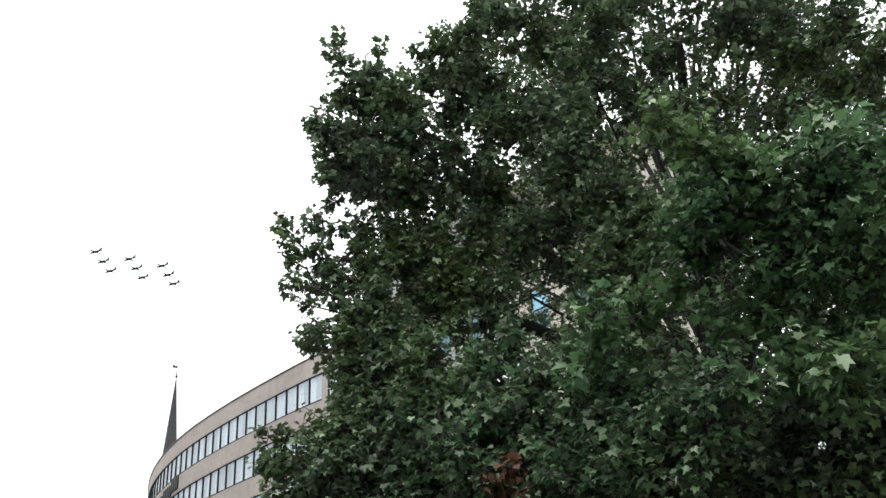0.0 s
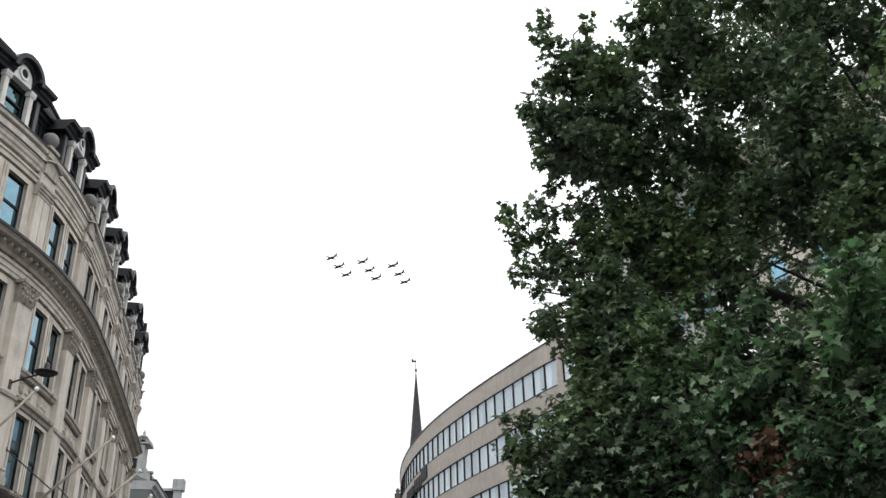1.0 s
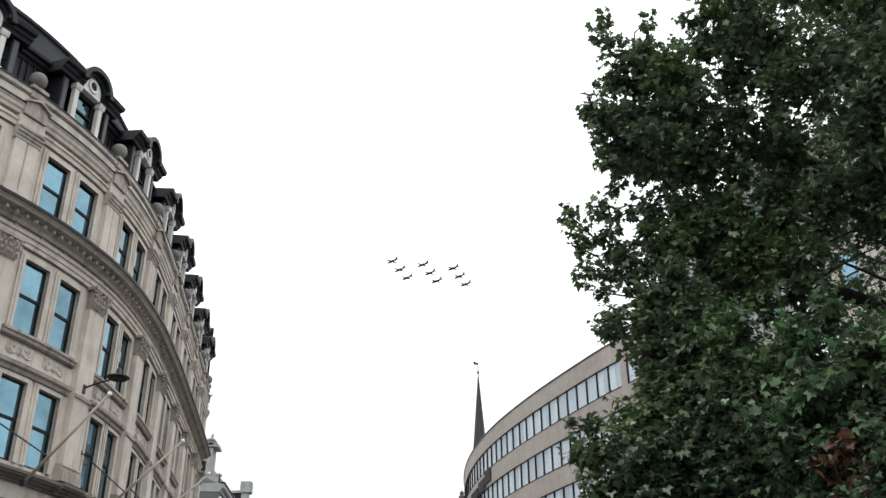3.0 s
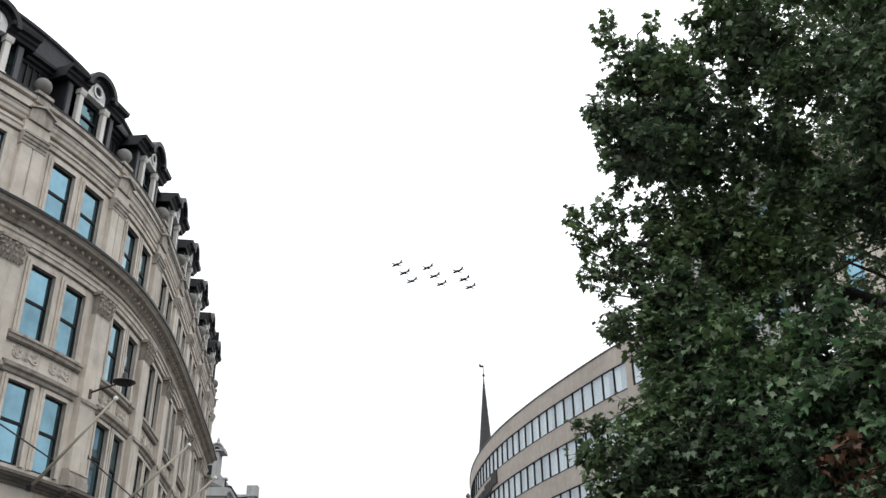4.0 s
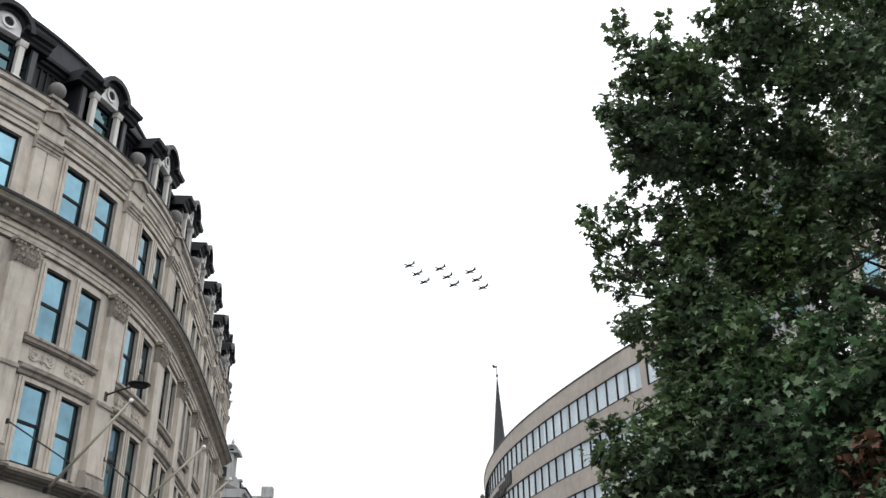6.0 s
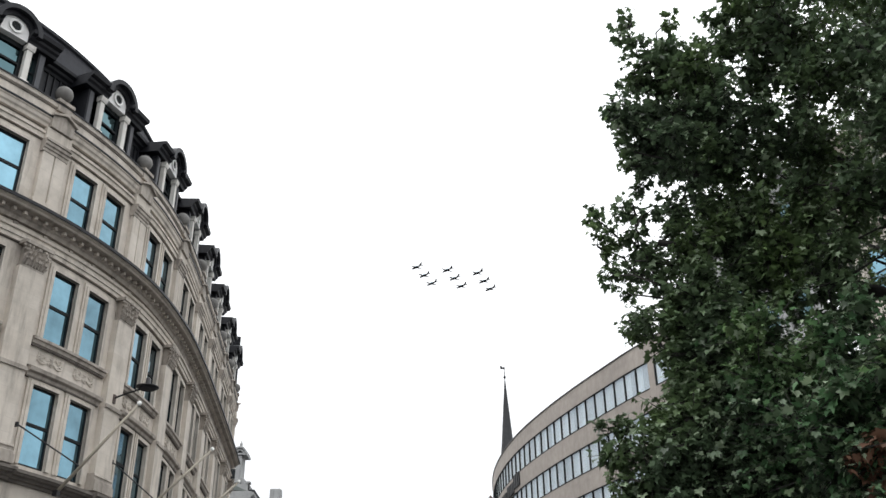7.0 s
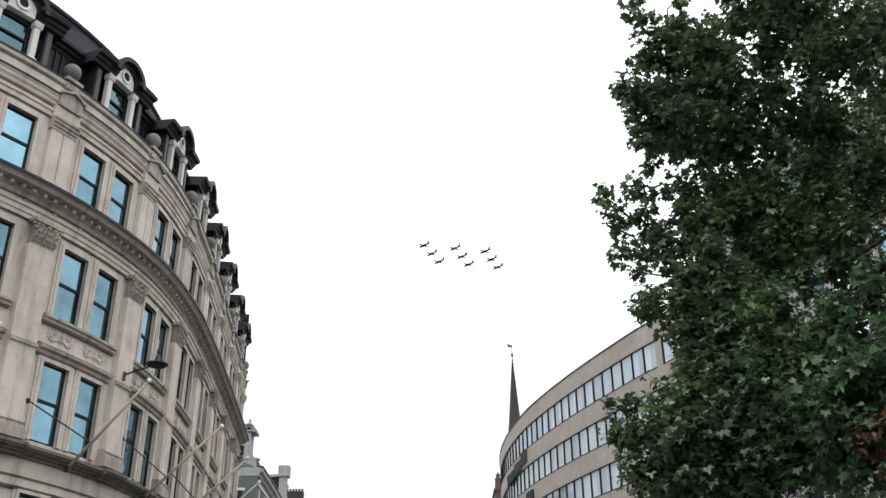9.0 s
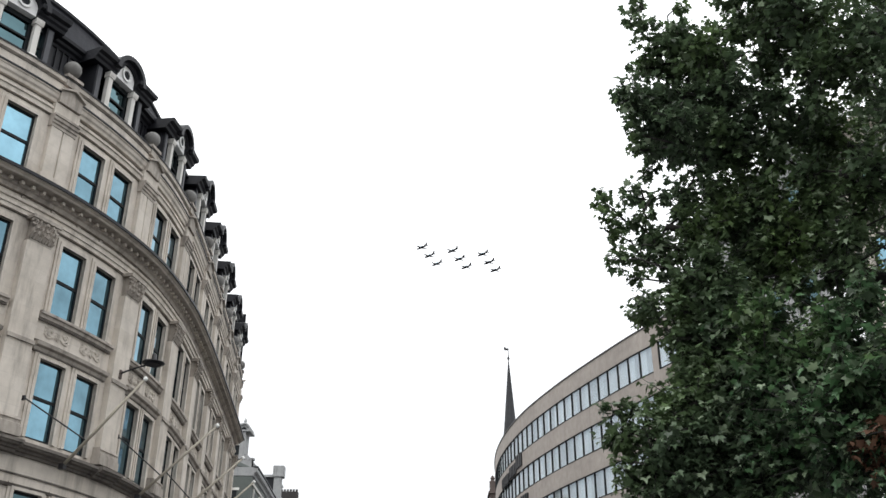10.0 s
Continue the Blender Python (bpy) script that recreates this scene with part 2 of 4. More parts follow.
# ---- the curved stone building ----
LINE = [(-22.6, 17.2), (-18.6, 19.1), (-15.1, 22.0), (-12.5, 25.65), (-11.0, 29.95), (-10.66, 34.4), (-10.9, 38.75), (-11.3, 43.1), (-11.74, 47.45), (-12.2, 51.8), (-12.7, 56.15)]
front = Curve(LINE, 1)
KNOTS = [front.s[24 * i] for i in range(len(LINE))]
stone_house = thing("stone_building", "long curved pale stone building with dark mansard dormers", "building")
HEADS = [(18.41, 16.3), (14.63, 12.29), (10.9, 8.52), (7.02, 3.2)]
END = KNOTS[-1] + 0.55

# continuous bands of wall between the window rows
bm = bmesh.new()
for z0, z1 in ((0.0, 3.2), (7.02, 8.52), (10.9, 12.29), (14.63, 16.3), (18.41, 19.6)):
    slab(bm, front, 0, END, -0.5, 0.0, z0, z1)
for (zt, zb) in HEADS:
    for a, b in zip(KNOTS, KNOTS[1:]):
        c, w = (a + b) / 2, (b - a) / 4.45
        for u0, u1 in ((a, c - 1.2925 * w), (c - 0.2525 * w, c + 0.2525 * w), (c + 1.2925 * w, b)):
            slab(bm, front, u0, u1, -0.5, 0.0, zb, zt)
    slab(bm, front, KNOTS[-1], END, -0.5, 0.0, zb, zt)
part("wall", bm, STONE, stone_house, "pale weathered ashlar stone wall")
# a black sheet stands in for the darkness of the unlit rooms
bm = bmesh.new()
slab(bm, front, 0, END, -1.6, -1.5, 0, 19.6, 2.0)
part("inner_wall", bm, FRAME, stone_house, "black sheet in place of the unlit rooms")
bm = bmesh.new()
run(bm, front, END - 0.5, END, [(-14, 0), (-0.5, 0), (-0.5, 20.3), (-14, 20.3)])
part("end_wall", bm, STONE, stone_house)


def band(name, profile, mat=STONE_TRIM, label=""):
    b2 = run(bmesh.new(), front, 0, END, profile)
    return part(name, b2, mat, stone_house, label)


# the bed takes the darker trim stone, the fascia above it the paler
band("cornice_bed", [(0.0, 15.6), (0.1, 15.6), (0.14, 15.72), (0.2, 15.76), (0.2, 15.88), (0.5, 15.9), (0.5, 15.925), (0.0, 15.93)], STONE_TRIM, "darker stone underside of the cornice")
band("main_cornice", [(0.0, 15.934), (0.51, 15.93), (0.52, 15.97), (0.6, 16.0), (0.63, 16.09), (0.0, 16.22)], STONE, "deep moulded stone cornice")
band("lead_flashing", [(0.0, 16.224), (0.632, 16.094), (0.632, 16.02), (0.67, 16.02), (0.67, 16.12), (0.0, 16.26)], LEAD, "dark lead flashing over the cornice")
band("architrave", [(0.0, 14.98), (0.1, 14.98), (0.1, 15.12), (0.14, 15.12), (0.14, 15.28), (0.2, 15.3), (0.22, 15.38), (0.0, 15.4)], STONE)
band("attic_architrave", [(0.0, 18.74), (0.09, 18.74), (0.09, 18.9), (0.14, 18.92), (0.14, 19.0), (0.0, 19.0)], STONE)
band("attic_cornice", [(0.0, 19.18), (0.1, 19.2), (0.12, 19.3), (0.17, 19.36), (0.19, 19.48), (0.22, 19.5), (0.22, 19.58), (0.0, 19.62)], STONE)
band("parapet", [(-0.35, 19.6), (0.06, 19.6), (0.06, 20.06), (0.14, 20.1), (0.16, 20.24), (-0.4, 20.28), (-0.4, 20.1)], STONE)
SILL = [(0.0, 7.97), (0.08, 7.97), (0.1, 8.04), (0.18, 8.06), (0.2, 8.12), (0.33, 8.14), (0.35, 8.19), (0.4, 8.2), (0.4, 8.29), (0.0, 8.38)]
band("sill_course", SILL, SOOT_SHADE_STONE, label="moulded sill course over the shop storey")
band("lower_string", [(0.0, 7.44), (0.05, 7.44), (0.05, 7.48), (0.0, 7.48)], SOOT_SHADE_STONE)
band("shop_cornice", [(0.0, 7.08), (0.08, 7.1), (0.12, 7.17), (0.0, 7.2)], SOOT_SHADE_STONE)

# dentils under the cornice: one block, many times
for s in np.arange(0.2, END, 0.38):
    bm = slab(bmesh.new(), front, s, s + 0.1, 0.2, 0.34, 15.77, 15.875)
    part("modillion", bm, STONE, stone_house)

# carved rosettes on the frieze
for s in np.arange(0.5, END, 1.11):
    bm = slab(bmesh.new(), front, s - 0.07, s + 0.07, 0.0, 0.07, 15.42, 15.56)
    part("frieze_boss", bm, STONE_TRIM, stone_house)


def window(s, w, zt, zb, rail=0.5, glass=GLASS):
    """A sash window in its opening: dark frame, two panes, meeting rail, stone architrave round it."""
    win = new("window")
    win.parent = stone_house
    b2 = bmesh.new()
    f = 0.05
    for u0, u1, z0, z1 in ((s - w, s - w + f, zb, zt), (s + w - f, s + w, zb, zt), (s - w + f, s + w - f, zt - 0.07, zt), (s - w + f, s + w - f, zb, zb + 0.07)):
        slab(b2, front, u0, u1, -0.13, -0.06, z0, z1, 2)
    part("frame", b2, FRAME, win)
    zm = zb + (zt - zb) * rail
    part("meeting_rail", slab(bmesh.new(), front, s - w + f, s + w - f, -0.13, -0.06, zm - 0.045, zm + 0.045, 2), FRAME, win)
    part("pane", slab(bmesh.new(), front, s - w + f, s + w - f, -0.095, -0.085, zm + 0.045, zt - 0.07, 2), glass, win)
    part("pane", slab(bmesh.new(), front, s - w + f, s + w - f, -0.11, -0.1, zb + 0.07, zm - 0.045, 2), glass, win)
    b2 = bmesh.new()
    e = 0.2
    for d, pr in ((e, 0.05), (e * 0.55, 0.085)):
        slab(b2, front, s - w - d, s - w, 0.0, pr, zb, zt)
        slab(b2, front, s + w, s + w + d, 0.0, pr, zb, zt)
        slab(b2, front, s - w - d, s + w + d, 0.0, pr + 0.003, zt, zt + d)
    part("architrave", b2, STONE, win)
    return win


def carved(b2, s, n, z, w, h, turns=5):
    """Raised foliage: small curling lobes about a centre."""
    for i in range(turns):
        a = 2 * math.pi * i / turns + 0.5
        pts = []
        for j in range(5):
            r = j / 4
            pts.append(front.at(s + math.cos(a + r * 1.6) * w * r, n + 0.012 * (1 - r), z + math.sin(a + r * 1.6) * h * r))
        tube(b2, pts, [0.018, 0.026, 0.028, 0.024, 0.012], 5)


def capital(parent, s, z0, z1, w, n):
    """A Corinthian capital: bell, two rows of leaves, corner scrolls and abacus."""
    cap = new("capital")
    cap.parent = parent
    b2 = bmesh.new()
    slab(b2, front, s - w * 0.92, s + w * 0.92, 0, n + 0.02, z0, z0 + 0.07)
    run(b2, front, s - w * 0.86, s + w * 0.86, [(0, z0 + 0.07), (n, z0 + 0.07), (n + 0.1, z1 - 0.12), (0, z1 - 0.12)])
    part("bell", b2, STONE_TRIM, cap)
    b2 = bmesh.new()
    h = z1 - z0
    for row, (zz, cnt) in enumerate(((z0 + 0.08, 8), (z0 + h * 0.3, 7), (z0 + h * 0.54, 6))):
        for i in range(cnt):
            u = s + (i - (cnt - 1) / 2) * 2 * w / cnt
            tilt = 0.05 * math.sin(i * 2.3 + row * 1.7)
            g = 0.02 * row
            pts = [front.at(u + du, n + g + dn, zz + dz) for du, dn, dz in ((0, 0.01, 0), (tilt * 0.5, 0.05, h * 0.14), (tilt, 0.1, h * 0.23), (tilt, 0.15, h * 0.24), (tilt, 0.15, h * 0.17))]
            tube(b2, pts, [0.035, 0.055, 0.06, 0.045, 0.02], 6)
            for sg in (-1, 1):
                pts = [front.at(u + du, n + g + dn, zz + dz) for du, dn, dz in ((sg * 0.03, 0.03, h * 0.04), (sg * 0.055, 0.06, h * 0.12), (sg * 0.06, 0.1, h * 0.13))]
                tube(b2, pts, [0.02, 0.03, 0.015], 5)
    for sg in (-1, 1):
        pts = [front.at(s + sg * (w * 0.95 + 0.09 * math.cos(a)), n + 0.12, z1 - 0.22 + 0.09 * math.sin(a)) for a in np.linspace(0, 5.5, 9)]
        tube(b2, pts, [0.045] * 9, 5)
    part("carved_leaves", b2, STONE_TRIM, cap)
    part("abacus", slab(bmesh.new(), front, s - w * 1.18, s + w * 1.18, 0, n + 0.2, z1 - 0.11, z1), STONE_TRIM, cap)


def pilaster(s):
    pil = new("pilaster")
    pil.parent = stone_house
    b2 = bmesh.new()
    slab(b2, front, s - 0.46, s + 0.46, 0, 0.22, 8.95, 14.2)
    part("shaft", b2, STONE, pil)
    b2 = bmesh.new()
    run(b2, front, s - 0.53, s + 0.53, [(0, 8.66), (0.32, 8.66), (0.32, 8.74), (0.27, 8.77), (0.27, 8.84), (0.3, 8.87), (0.25, 8.95), (0, 8.95)])
    slab(b2, front, s - 0.56, s + 0.56, 0, 0.34, 8.4, 8.66)
    part("base", b2, STONE_TRIM, pil)
    part("sill_break", run(bmesh.new(), front, s - 0.6, s + 0.6, [(n + 0.14 if n > 0 else 0.0, z + 0.004) for n, z in SILL]), SOOT_SHADE_STONE, pil)
    capital(pil, s, 14.2, 15.02, 0.44, 0.2)
    part("sill_band", slab(bmesh.new(), front, s - 0.48, s + 0.48, 0.22, 0.28, 11.12, 11.24), STONE_TRIM, pil)
    top = new("attic_pilaster")
    top.parent = stone_house
    b2 = bmesh.new()
    plan = [(-0.45, 0), (-0.45, 0.16), (-0.03, 0.16), (-0.02, 0.11), (0.02, 0.11), (0.03, 0.16), (0.45, 0.16), (0.45, 0)]
    lo, hi = [[b2.verts.new(front.at(s + u, n, z)) for u, n in plan] for z in (16.57, 18.3)]
    for i in range(8):
        b2.faces.new((lo[i], lo[(i + 1) % 8], hi[(i + 1) % 8], hi[i]))
    part("shaft", b2, STONE, top)
    part("base", run(bmesh.new(), front, s - 0.52, s + 0.52, [(0, 16.29), (0.24, 16.29), (0.24, 16.44), (0.19, 16.48), (0.19, 16.57), (0, 16.57)]), STONE, top)
    part("capital", run(bmesh.new(), front, s - 0.5, s + 0.5, [(0, 18.3), (0.18, 18.3), (0.18, 18.4), (0.22, 18.43), (0.22, 18.5), (0.27, 18.54), (0.27, 18.64), (0.31, 18.66), (0.31, 18.74), (0, 18.74)]), STONE_TRIM, top)
    part("entablature_block", slab(bmesh.new(), front, s - 0.5, s + 0.5, 0, 0.2, 18.745, 19.17), STONE, top)
    ped = new("parapet_pedestal")
    ped.parent = stone_house
    def gable(half, low, high, foot, n):
        b3 = bmesh.new()
        shape = [(-half, foot), (half, foot), (half, low), (0, high), (-half, low)]
        f0, f1 = [[b3.verts.new(front.at(s + u, d, z)) for u, z in shape] for d in (0.0, n)]
        b3.faces.new(f0)
        b3.faces.new(f1[::-1])
        for q in range(5):
            b3.faces.new((f0[q], f0[(q + 1) % 5], f1[(q + 1) % 5], f1[q]))
        return b3

    b2 = gable(0.44, 19.62, 19.8, 19.2, 0.28)
    for sg in (-1, 1):
        vs = []
        for n in (0.02, 0.38):
            vs += [b2.verts.new(front.at(s + sg * u, n, z)) for u, z in ((0, 19.81), (0.5, 19.6), (0.5, 19.67), (0, 19.89))]
        for f in ((0, 1, 2, 3), (7, 6, 5, 4), (0, 4, 5, 1), (1, 5, 6, 2), (2, 6, 7, 3), (3, 7, 4, 0)):
            b2.faces.new([vs[q] for q in f])
    part("small_pediment", b2, STONE_TRIM, ped)
    b2 = slab(bmesh.new(), front, s - 0.27, s + 0.27, -0.32, 0.18, 20.0, 20.3)
    slab(b2, front, s - 0.33, s + 0.33, -0.36, 0.24, 20.3, 20.42)
    part("plinth", b2, STONE_TRIM, ped)
    p = front.at(s, -0.04, 0)
    prof = [(0.2, 20.42), (0.2, 20.46), (0.1, 20.5), (0.1, 20.56)] + [(0.3 * math.cos(a), 20.83 + 0.3 * math.sin(a)) for a in np.linspace(-1.1, 1.5, 10)]
    part("ball_finial", lathe(bmesh.new(), prof, Matrix.Translation(p)), BALL_STONE, ped, "round grey stone ball finial", smooth=True)


def arch_sweep(b2, c, z, r0, r1, n0, n1, steps=14, a0=0.0, a1=math.pi):
    rings = []
    for i in range(steps + 1):
        a = a0 + (a1 - a0) * i / steps
        rings.append([b2.verts.new(front.at(c + math.cos(a) * r, n, z + math.sin(a) * r)) for r, n in ((r0, n0), (r1, n0), (r1, n1), (r0, n1))])
    for p, q in zip(rings, rings[1:]):
        for i in range(4):
            b2.faces.new((p[i], p[(i + 1) % 4], q[(i + 1) % 4], q[i]))
    b2.faces.new(rings[0])
    b2.faces.new(rings[-1][::-1])


def dormer(c):
    """A lead-clad dormer: side cheeks, pale columns, sash window, wide cornice and a round-headed hood with an oculus."""
    d = new("dormer")
    d.parent = stone_house
    for sg in (-1, 1):
        u0, u1 = sorted((c + sg * 1.03, c + sg * 1.3))
        part("cheek", slab(bmesh.new(), front, u0, u1, -1.5, -0.06, 20.15, 21.79), LEAD, d, "dark lead-clad cheek")
        # a paler strip inside the dark edges of the cheek
        part("cheek_panel", slab(bmesh.new(), front, u0 + 0.045, u1 - 0.045, -0.06, -0.03, 20.2, 21.72), PALE_LEAD, d, "paler grey lead strip")
        # a narrow side light between column and cheek
        v0, v1 = sorted((c + sg * 0.8, c + sg * 1.03))
        part("side_light", slab(bmesh.new(), front, v0, v1, -0.3, -0.29, 20.2, 21.79), DARK_GLASS, d)
        part("side_light_rail", slab(bmesh.new(), front, v0, v1, -0.29, -0.25, 20.98, 21.05), FRAME, d)
        part("side_light_head", slab(bmesh.new(), front, v0, v1, -0.29, -0.24, 21.6, 21.79), FRAME, d)
        u = c + sg * 0.66
        b2 = slab(bmesh.new(), front, u - 0.1, u + 0.1, -0.14, 0.03, 20.42, 21.58)
        run(b2, front, u - 0.14, u + 0.14, [(-0.16, 20.2), (0.1, 20.2), (0.1, 20.36), (0.06, 20.42), (-0.16, 20.42)])
        run(b2, front, u - 0.15, u + 0.15, [(-0.16, 21.58), (0.06, 21.58), (0.1, 21.68), (0.1, 21.79), (-0.16, 21.79)])
        part("column", b2, STONE_PALE, d, "pale stone column beside the dormer window")
    b2 = bmesh.new()
    for u0, u1, z0, z1 in ((c - 0.53, c - 0.46, 20.2, 21.79), (c + 0.46, c + 0.53, 20.2, 21.79), (c - 0.46, c + 0.46, 21.62, 21.79), (c - 0.46, c + 0.46, 20.98, 21.05)):
        slab(b2, front, u0, u1, -0.32, -0.18, z0, z1)
    part("frame", b2, FRAME, d)
    part("pane", slab(bmesh.new(), front, c - 0.46, c + 0.46, -0.26, -0.25, 20.2, 20.98), DARK_GLASS, d)
    part("pane", slab(bmesh.new(), front, c - 0.46, c + 0.46, -0.26, -0.25, 21.05, 21.62), DARK_GLASS, d)
    prof = [(-1.5, 21.8), (0.06, 21.8), (0.1, 21.9), (0.18, 21.96), (0.2, 22.05), (0.34, 22.09), (0.38, 22.22), (-1.5, 22.26)]
    for u0, u1 in ((c - 1.6, c - 0.48), (c + 0.48, c + 1.6)):
        part("cornice", run(bmesh.new(), front, u0, u1, prof), LEAD, d, "dark moulded lead cornice")
    b2 = bmesh.new()
    arch_sweep(b2, c, 22.0, 0.5, 0.63, -1.4, 0.2)
    arch_sweep(b2, c, 22.0, 0.63, 0.8, -1.4, 0.38)
    part("arched_hood", b2, LEAD, d, "dark round-headed lead hood")
    b2 = bmesh.new()
    fan = [front.at(c + math.cos(a) * 0.5, 0.06, 22.0 + math.sin(a) * 0.5) for a in np.linspace(0, math.pi, 15)]
    fan += [front.at(c - 0.5, 0.06, 21.8), front.at(c + 0.5, 0.06, 21.8)]
    back = [v - (front.at(c, 0.3) - front.at(c, 0)) for v in fan]
    f0, f1 = [b2.verts.new(v) for v in fan], [b2.verts.new(v) for v in back]
    b2.faces.new(f0)
    b2.faces.new(f1[::-1])
    for i in range(len(f0)):
        j = (i + 1) % len(f0)
        b2.faces.new((f0[i], f0[j], f1[j], f1[i]))
    part("tympanum", b2, WHITE, d, "white tympanum")
    b2 = bmesh.new()
    arch_sweep(b2, c, 22.14, 0.17, 0.25, 0.06, 0.12, 20, 0, 2 * math.pi)
    part("oculus_ring", b2, WHITE, d)
    b2 = bmesh.new()
    arch_sweep(b2, c, 22.14, 0.01, 0.17, 0.06, 0.072, 20, 0, 2 * math.pi)
    part("oculus", b2, FRAME, d)


for k in range(1, len(KNOTS) - 1):
    a, b = KNOTS[k], KNOTS[k + 1]
    c, w = (a + b) / 2, (b - a) / 4.45
    for sg in (-1, 1):
        for zt, zb in HEADS:
            window(c + sg * 0.7725 * w, 0.52 * w, zt, zb, 0.52 if zt > 8 else 0.8, GLASS if zt > 8 else DARK_GLASS)
        b2 = bmesh.new()
        m = c + sg * 0.77 * w
        carved(b2, m, 0.01, 11.74, 0.15, 0.15, 6)
        for du in (-1, 1):
            # two swags hang from the panel's corners to the boss, leaves along them
            for lift in (0.22, -0.02):
                swag = [front.at(m + du * (0.12 + 0.42 * q), 0.015, 11.72 + lift * q - 0.2 * math.sin(q * math.pi) * (0.5 + lift)) for q in np.linspace(0, 1, 7)]
                tube(b2, swag, [0.02, 0.028, 0.034, 0.036, 0.034, 0.028, 0.02], 5)
            carved(b2, m + du * 0.42, 0.01, 11.78, 0.13, 0.17, 5)
            carved(b2, m + du * 0.26, 0.01, 11.88, 0.1, 0.09, 4)
        part("carved_panel", b2, STONE, stone_house, "carved foliage panel under the window")
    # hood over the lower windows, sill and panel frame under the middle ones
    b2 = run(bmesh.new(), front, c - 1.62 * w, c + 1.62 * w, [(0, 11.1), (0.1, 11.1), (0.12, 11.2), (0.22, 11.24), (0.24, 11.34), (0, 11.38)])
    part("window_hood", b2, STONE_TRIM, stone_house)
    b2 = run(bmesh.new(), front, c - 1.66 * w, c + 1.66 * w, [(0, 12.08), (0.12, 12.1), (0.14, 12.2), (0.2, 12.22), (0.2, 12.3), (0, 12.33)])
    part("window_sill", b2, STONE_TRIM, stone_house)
    # dark fillets along hood and sill, shade put into their colour
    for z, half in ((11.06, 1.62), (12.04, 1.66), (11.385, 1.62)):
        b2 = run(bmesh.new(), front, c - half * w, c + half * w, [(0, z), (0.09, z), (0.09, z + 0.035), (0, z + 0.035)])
        part("sooty_fillet", b2, SOOT_SHADE_STONE, stone_house)
    dormer(c)
for k in range(1, len(KNOTS)):
    pilaster(KNOTS[k])

# mansard between the dormers: lead-clad wall with upright rolls, cornice, slate slope
b2 = slab(bmesh.new(), front, 0, END, -1.2, -0.75, 20.0, 21.8)
part("mansard_wall", b2, LEAD, stone_house, "dark lead-clad attic wall")
for k in range(1, len(KNOTS)):
    for i in range(-3, 4):
        s = KNOTS[k] + i * 0.27
        part("lead_roll", slab(bmesh.new(), front, s - 0.025, s + 0.025, -0.75, -0.69, 20.1, 21.8), LEAD, stone_house)
b2 = run(bmesh.new(), front, 0, END, [(-1.3, 21.81), (-0.7, 21.81), (-0.66, 21.9), (-0.56, 21.95), (-0.53, 22.04), (-0.4, 22.08), (-0.38, 22.19), (-1.3, 22.23)])
part("mansard_cornice", b2, LEAD, stone_house, "dark moulded lead cornice")
b2 = run(bmesh.new(), front, 0, END, [(-0.95, 22.2), (-0.9, 22.23), (-1.5, 24.0), (-1.42, 24.06), (-1.44, 24.2), (-1.8, 24.3), (-12.0, 24.3), (-12.0, 24.0), (-1.9, 23.9)])
part("roof", b2, SLATE, stone_house, "grey slate mansard roof")
b2 = run(bmesh.new(), front, 0, END, [(-0.74, 20.0), (-0.4, 20.0), (-0.4, 20.1), (-0.74, 20.1)])
part("gutter", b2, LEAD, stone_house)
# thin dark fillets under the mouldings: soot, with their line of shade painted in
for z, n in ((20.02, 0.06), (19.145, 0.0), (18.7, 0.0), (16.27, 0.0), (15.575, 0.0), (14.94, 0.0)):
    band("sooty_fillet", [(0.0, z), (n + 0.022, z), (n + 0.022, z + 0.032), (0.0, z + 0.032)], SOOT_SHADE_STONE)
band("parapet_capping", [(-0.4, 20.284), (0.16, 20.25), (0.19, 20.23), (0.19, 20.28), (-0.4, 20.32)], LEAD, "thin dark lead capping")
band("attic_flashing", [(0.0, 19.624), (0.224, 19.585), (0.224, 19.55), (0.25, 19.55), (0.25, 19.61), (0.0, 19.65)], LEAD, "thin dark lead flashing")

# ---- the curved office building ----
OLINE = [(14.25, 51.1), (13.2, 53.65), (11.55, 57.6), (8.55, 66.4), (6.3, 75.4), (5.2, 85.0), (5.4, 94.5), (6.7, 104.0)]
oline = Curve(OLINE, -1)
office = thing("office_building", "curved modern office building with pinkish concrete bands", "building")
OTOPS = [21.65, 18.55, 15.45, 12.35, 9.25, 6.15]
OH, PITCH, PHASE = 1.78, 1.328, 0.28
PIER = 2.936
for z1, z0 in [(22.92, 21.65)] + [(t - OH, t2) for t, t2 in zip(OTOPS, OTOPS[1:] + [0.0])]:
    b2 = run(bmesh.new(), oline, 0, oline.length, [(-0.4, z0), (-0.04, z0), (-0.04, z1), (-0.4, z1)])
    part("spandrel", b2, CONCRETE, office, "pinkish concrete band")
b2 = run(bmesh.new(), oline, 0, oline.length, [(-0.5, 22.924), (0.06, 22.924), (0.06, 23.0), (-0.5, 23.02)])
part("coping", b2, COPING, office, "thin dark coping")
b2 = run(bmesh.new(), oline, 0, oline.length, [(-4, 22.5), (-0.4, 22.5), (-0.4, 22.7), (-4, 22.7)], 2)
part("roof", b2, COPING, office)
part("end_wall", slab(bmesh.new(), oline, 0.0, 0.3, -4, -0.41, 0, 22.49), CONCRETE, office)
b2 = run(bmesh.new(), oline, 0, oline.length, [(-1.2, 0), (-1.1, 0), (-1.1, 22.5), (-1.2, 22.5)], 2)
part("inner_wall", b2, CONCRETE, office)


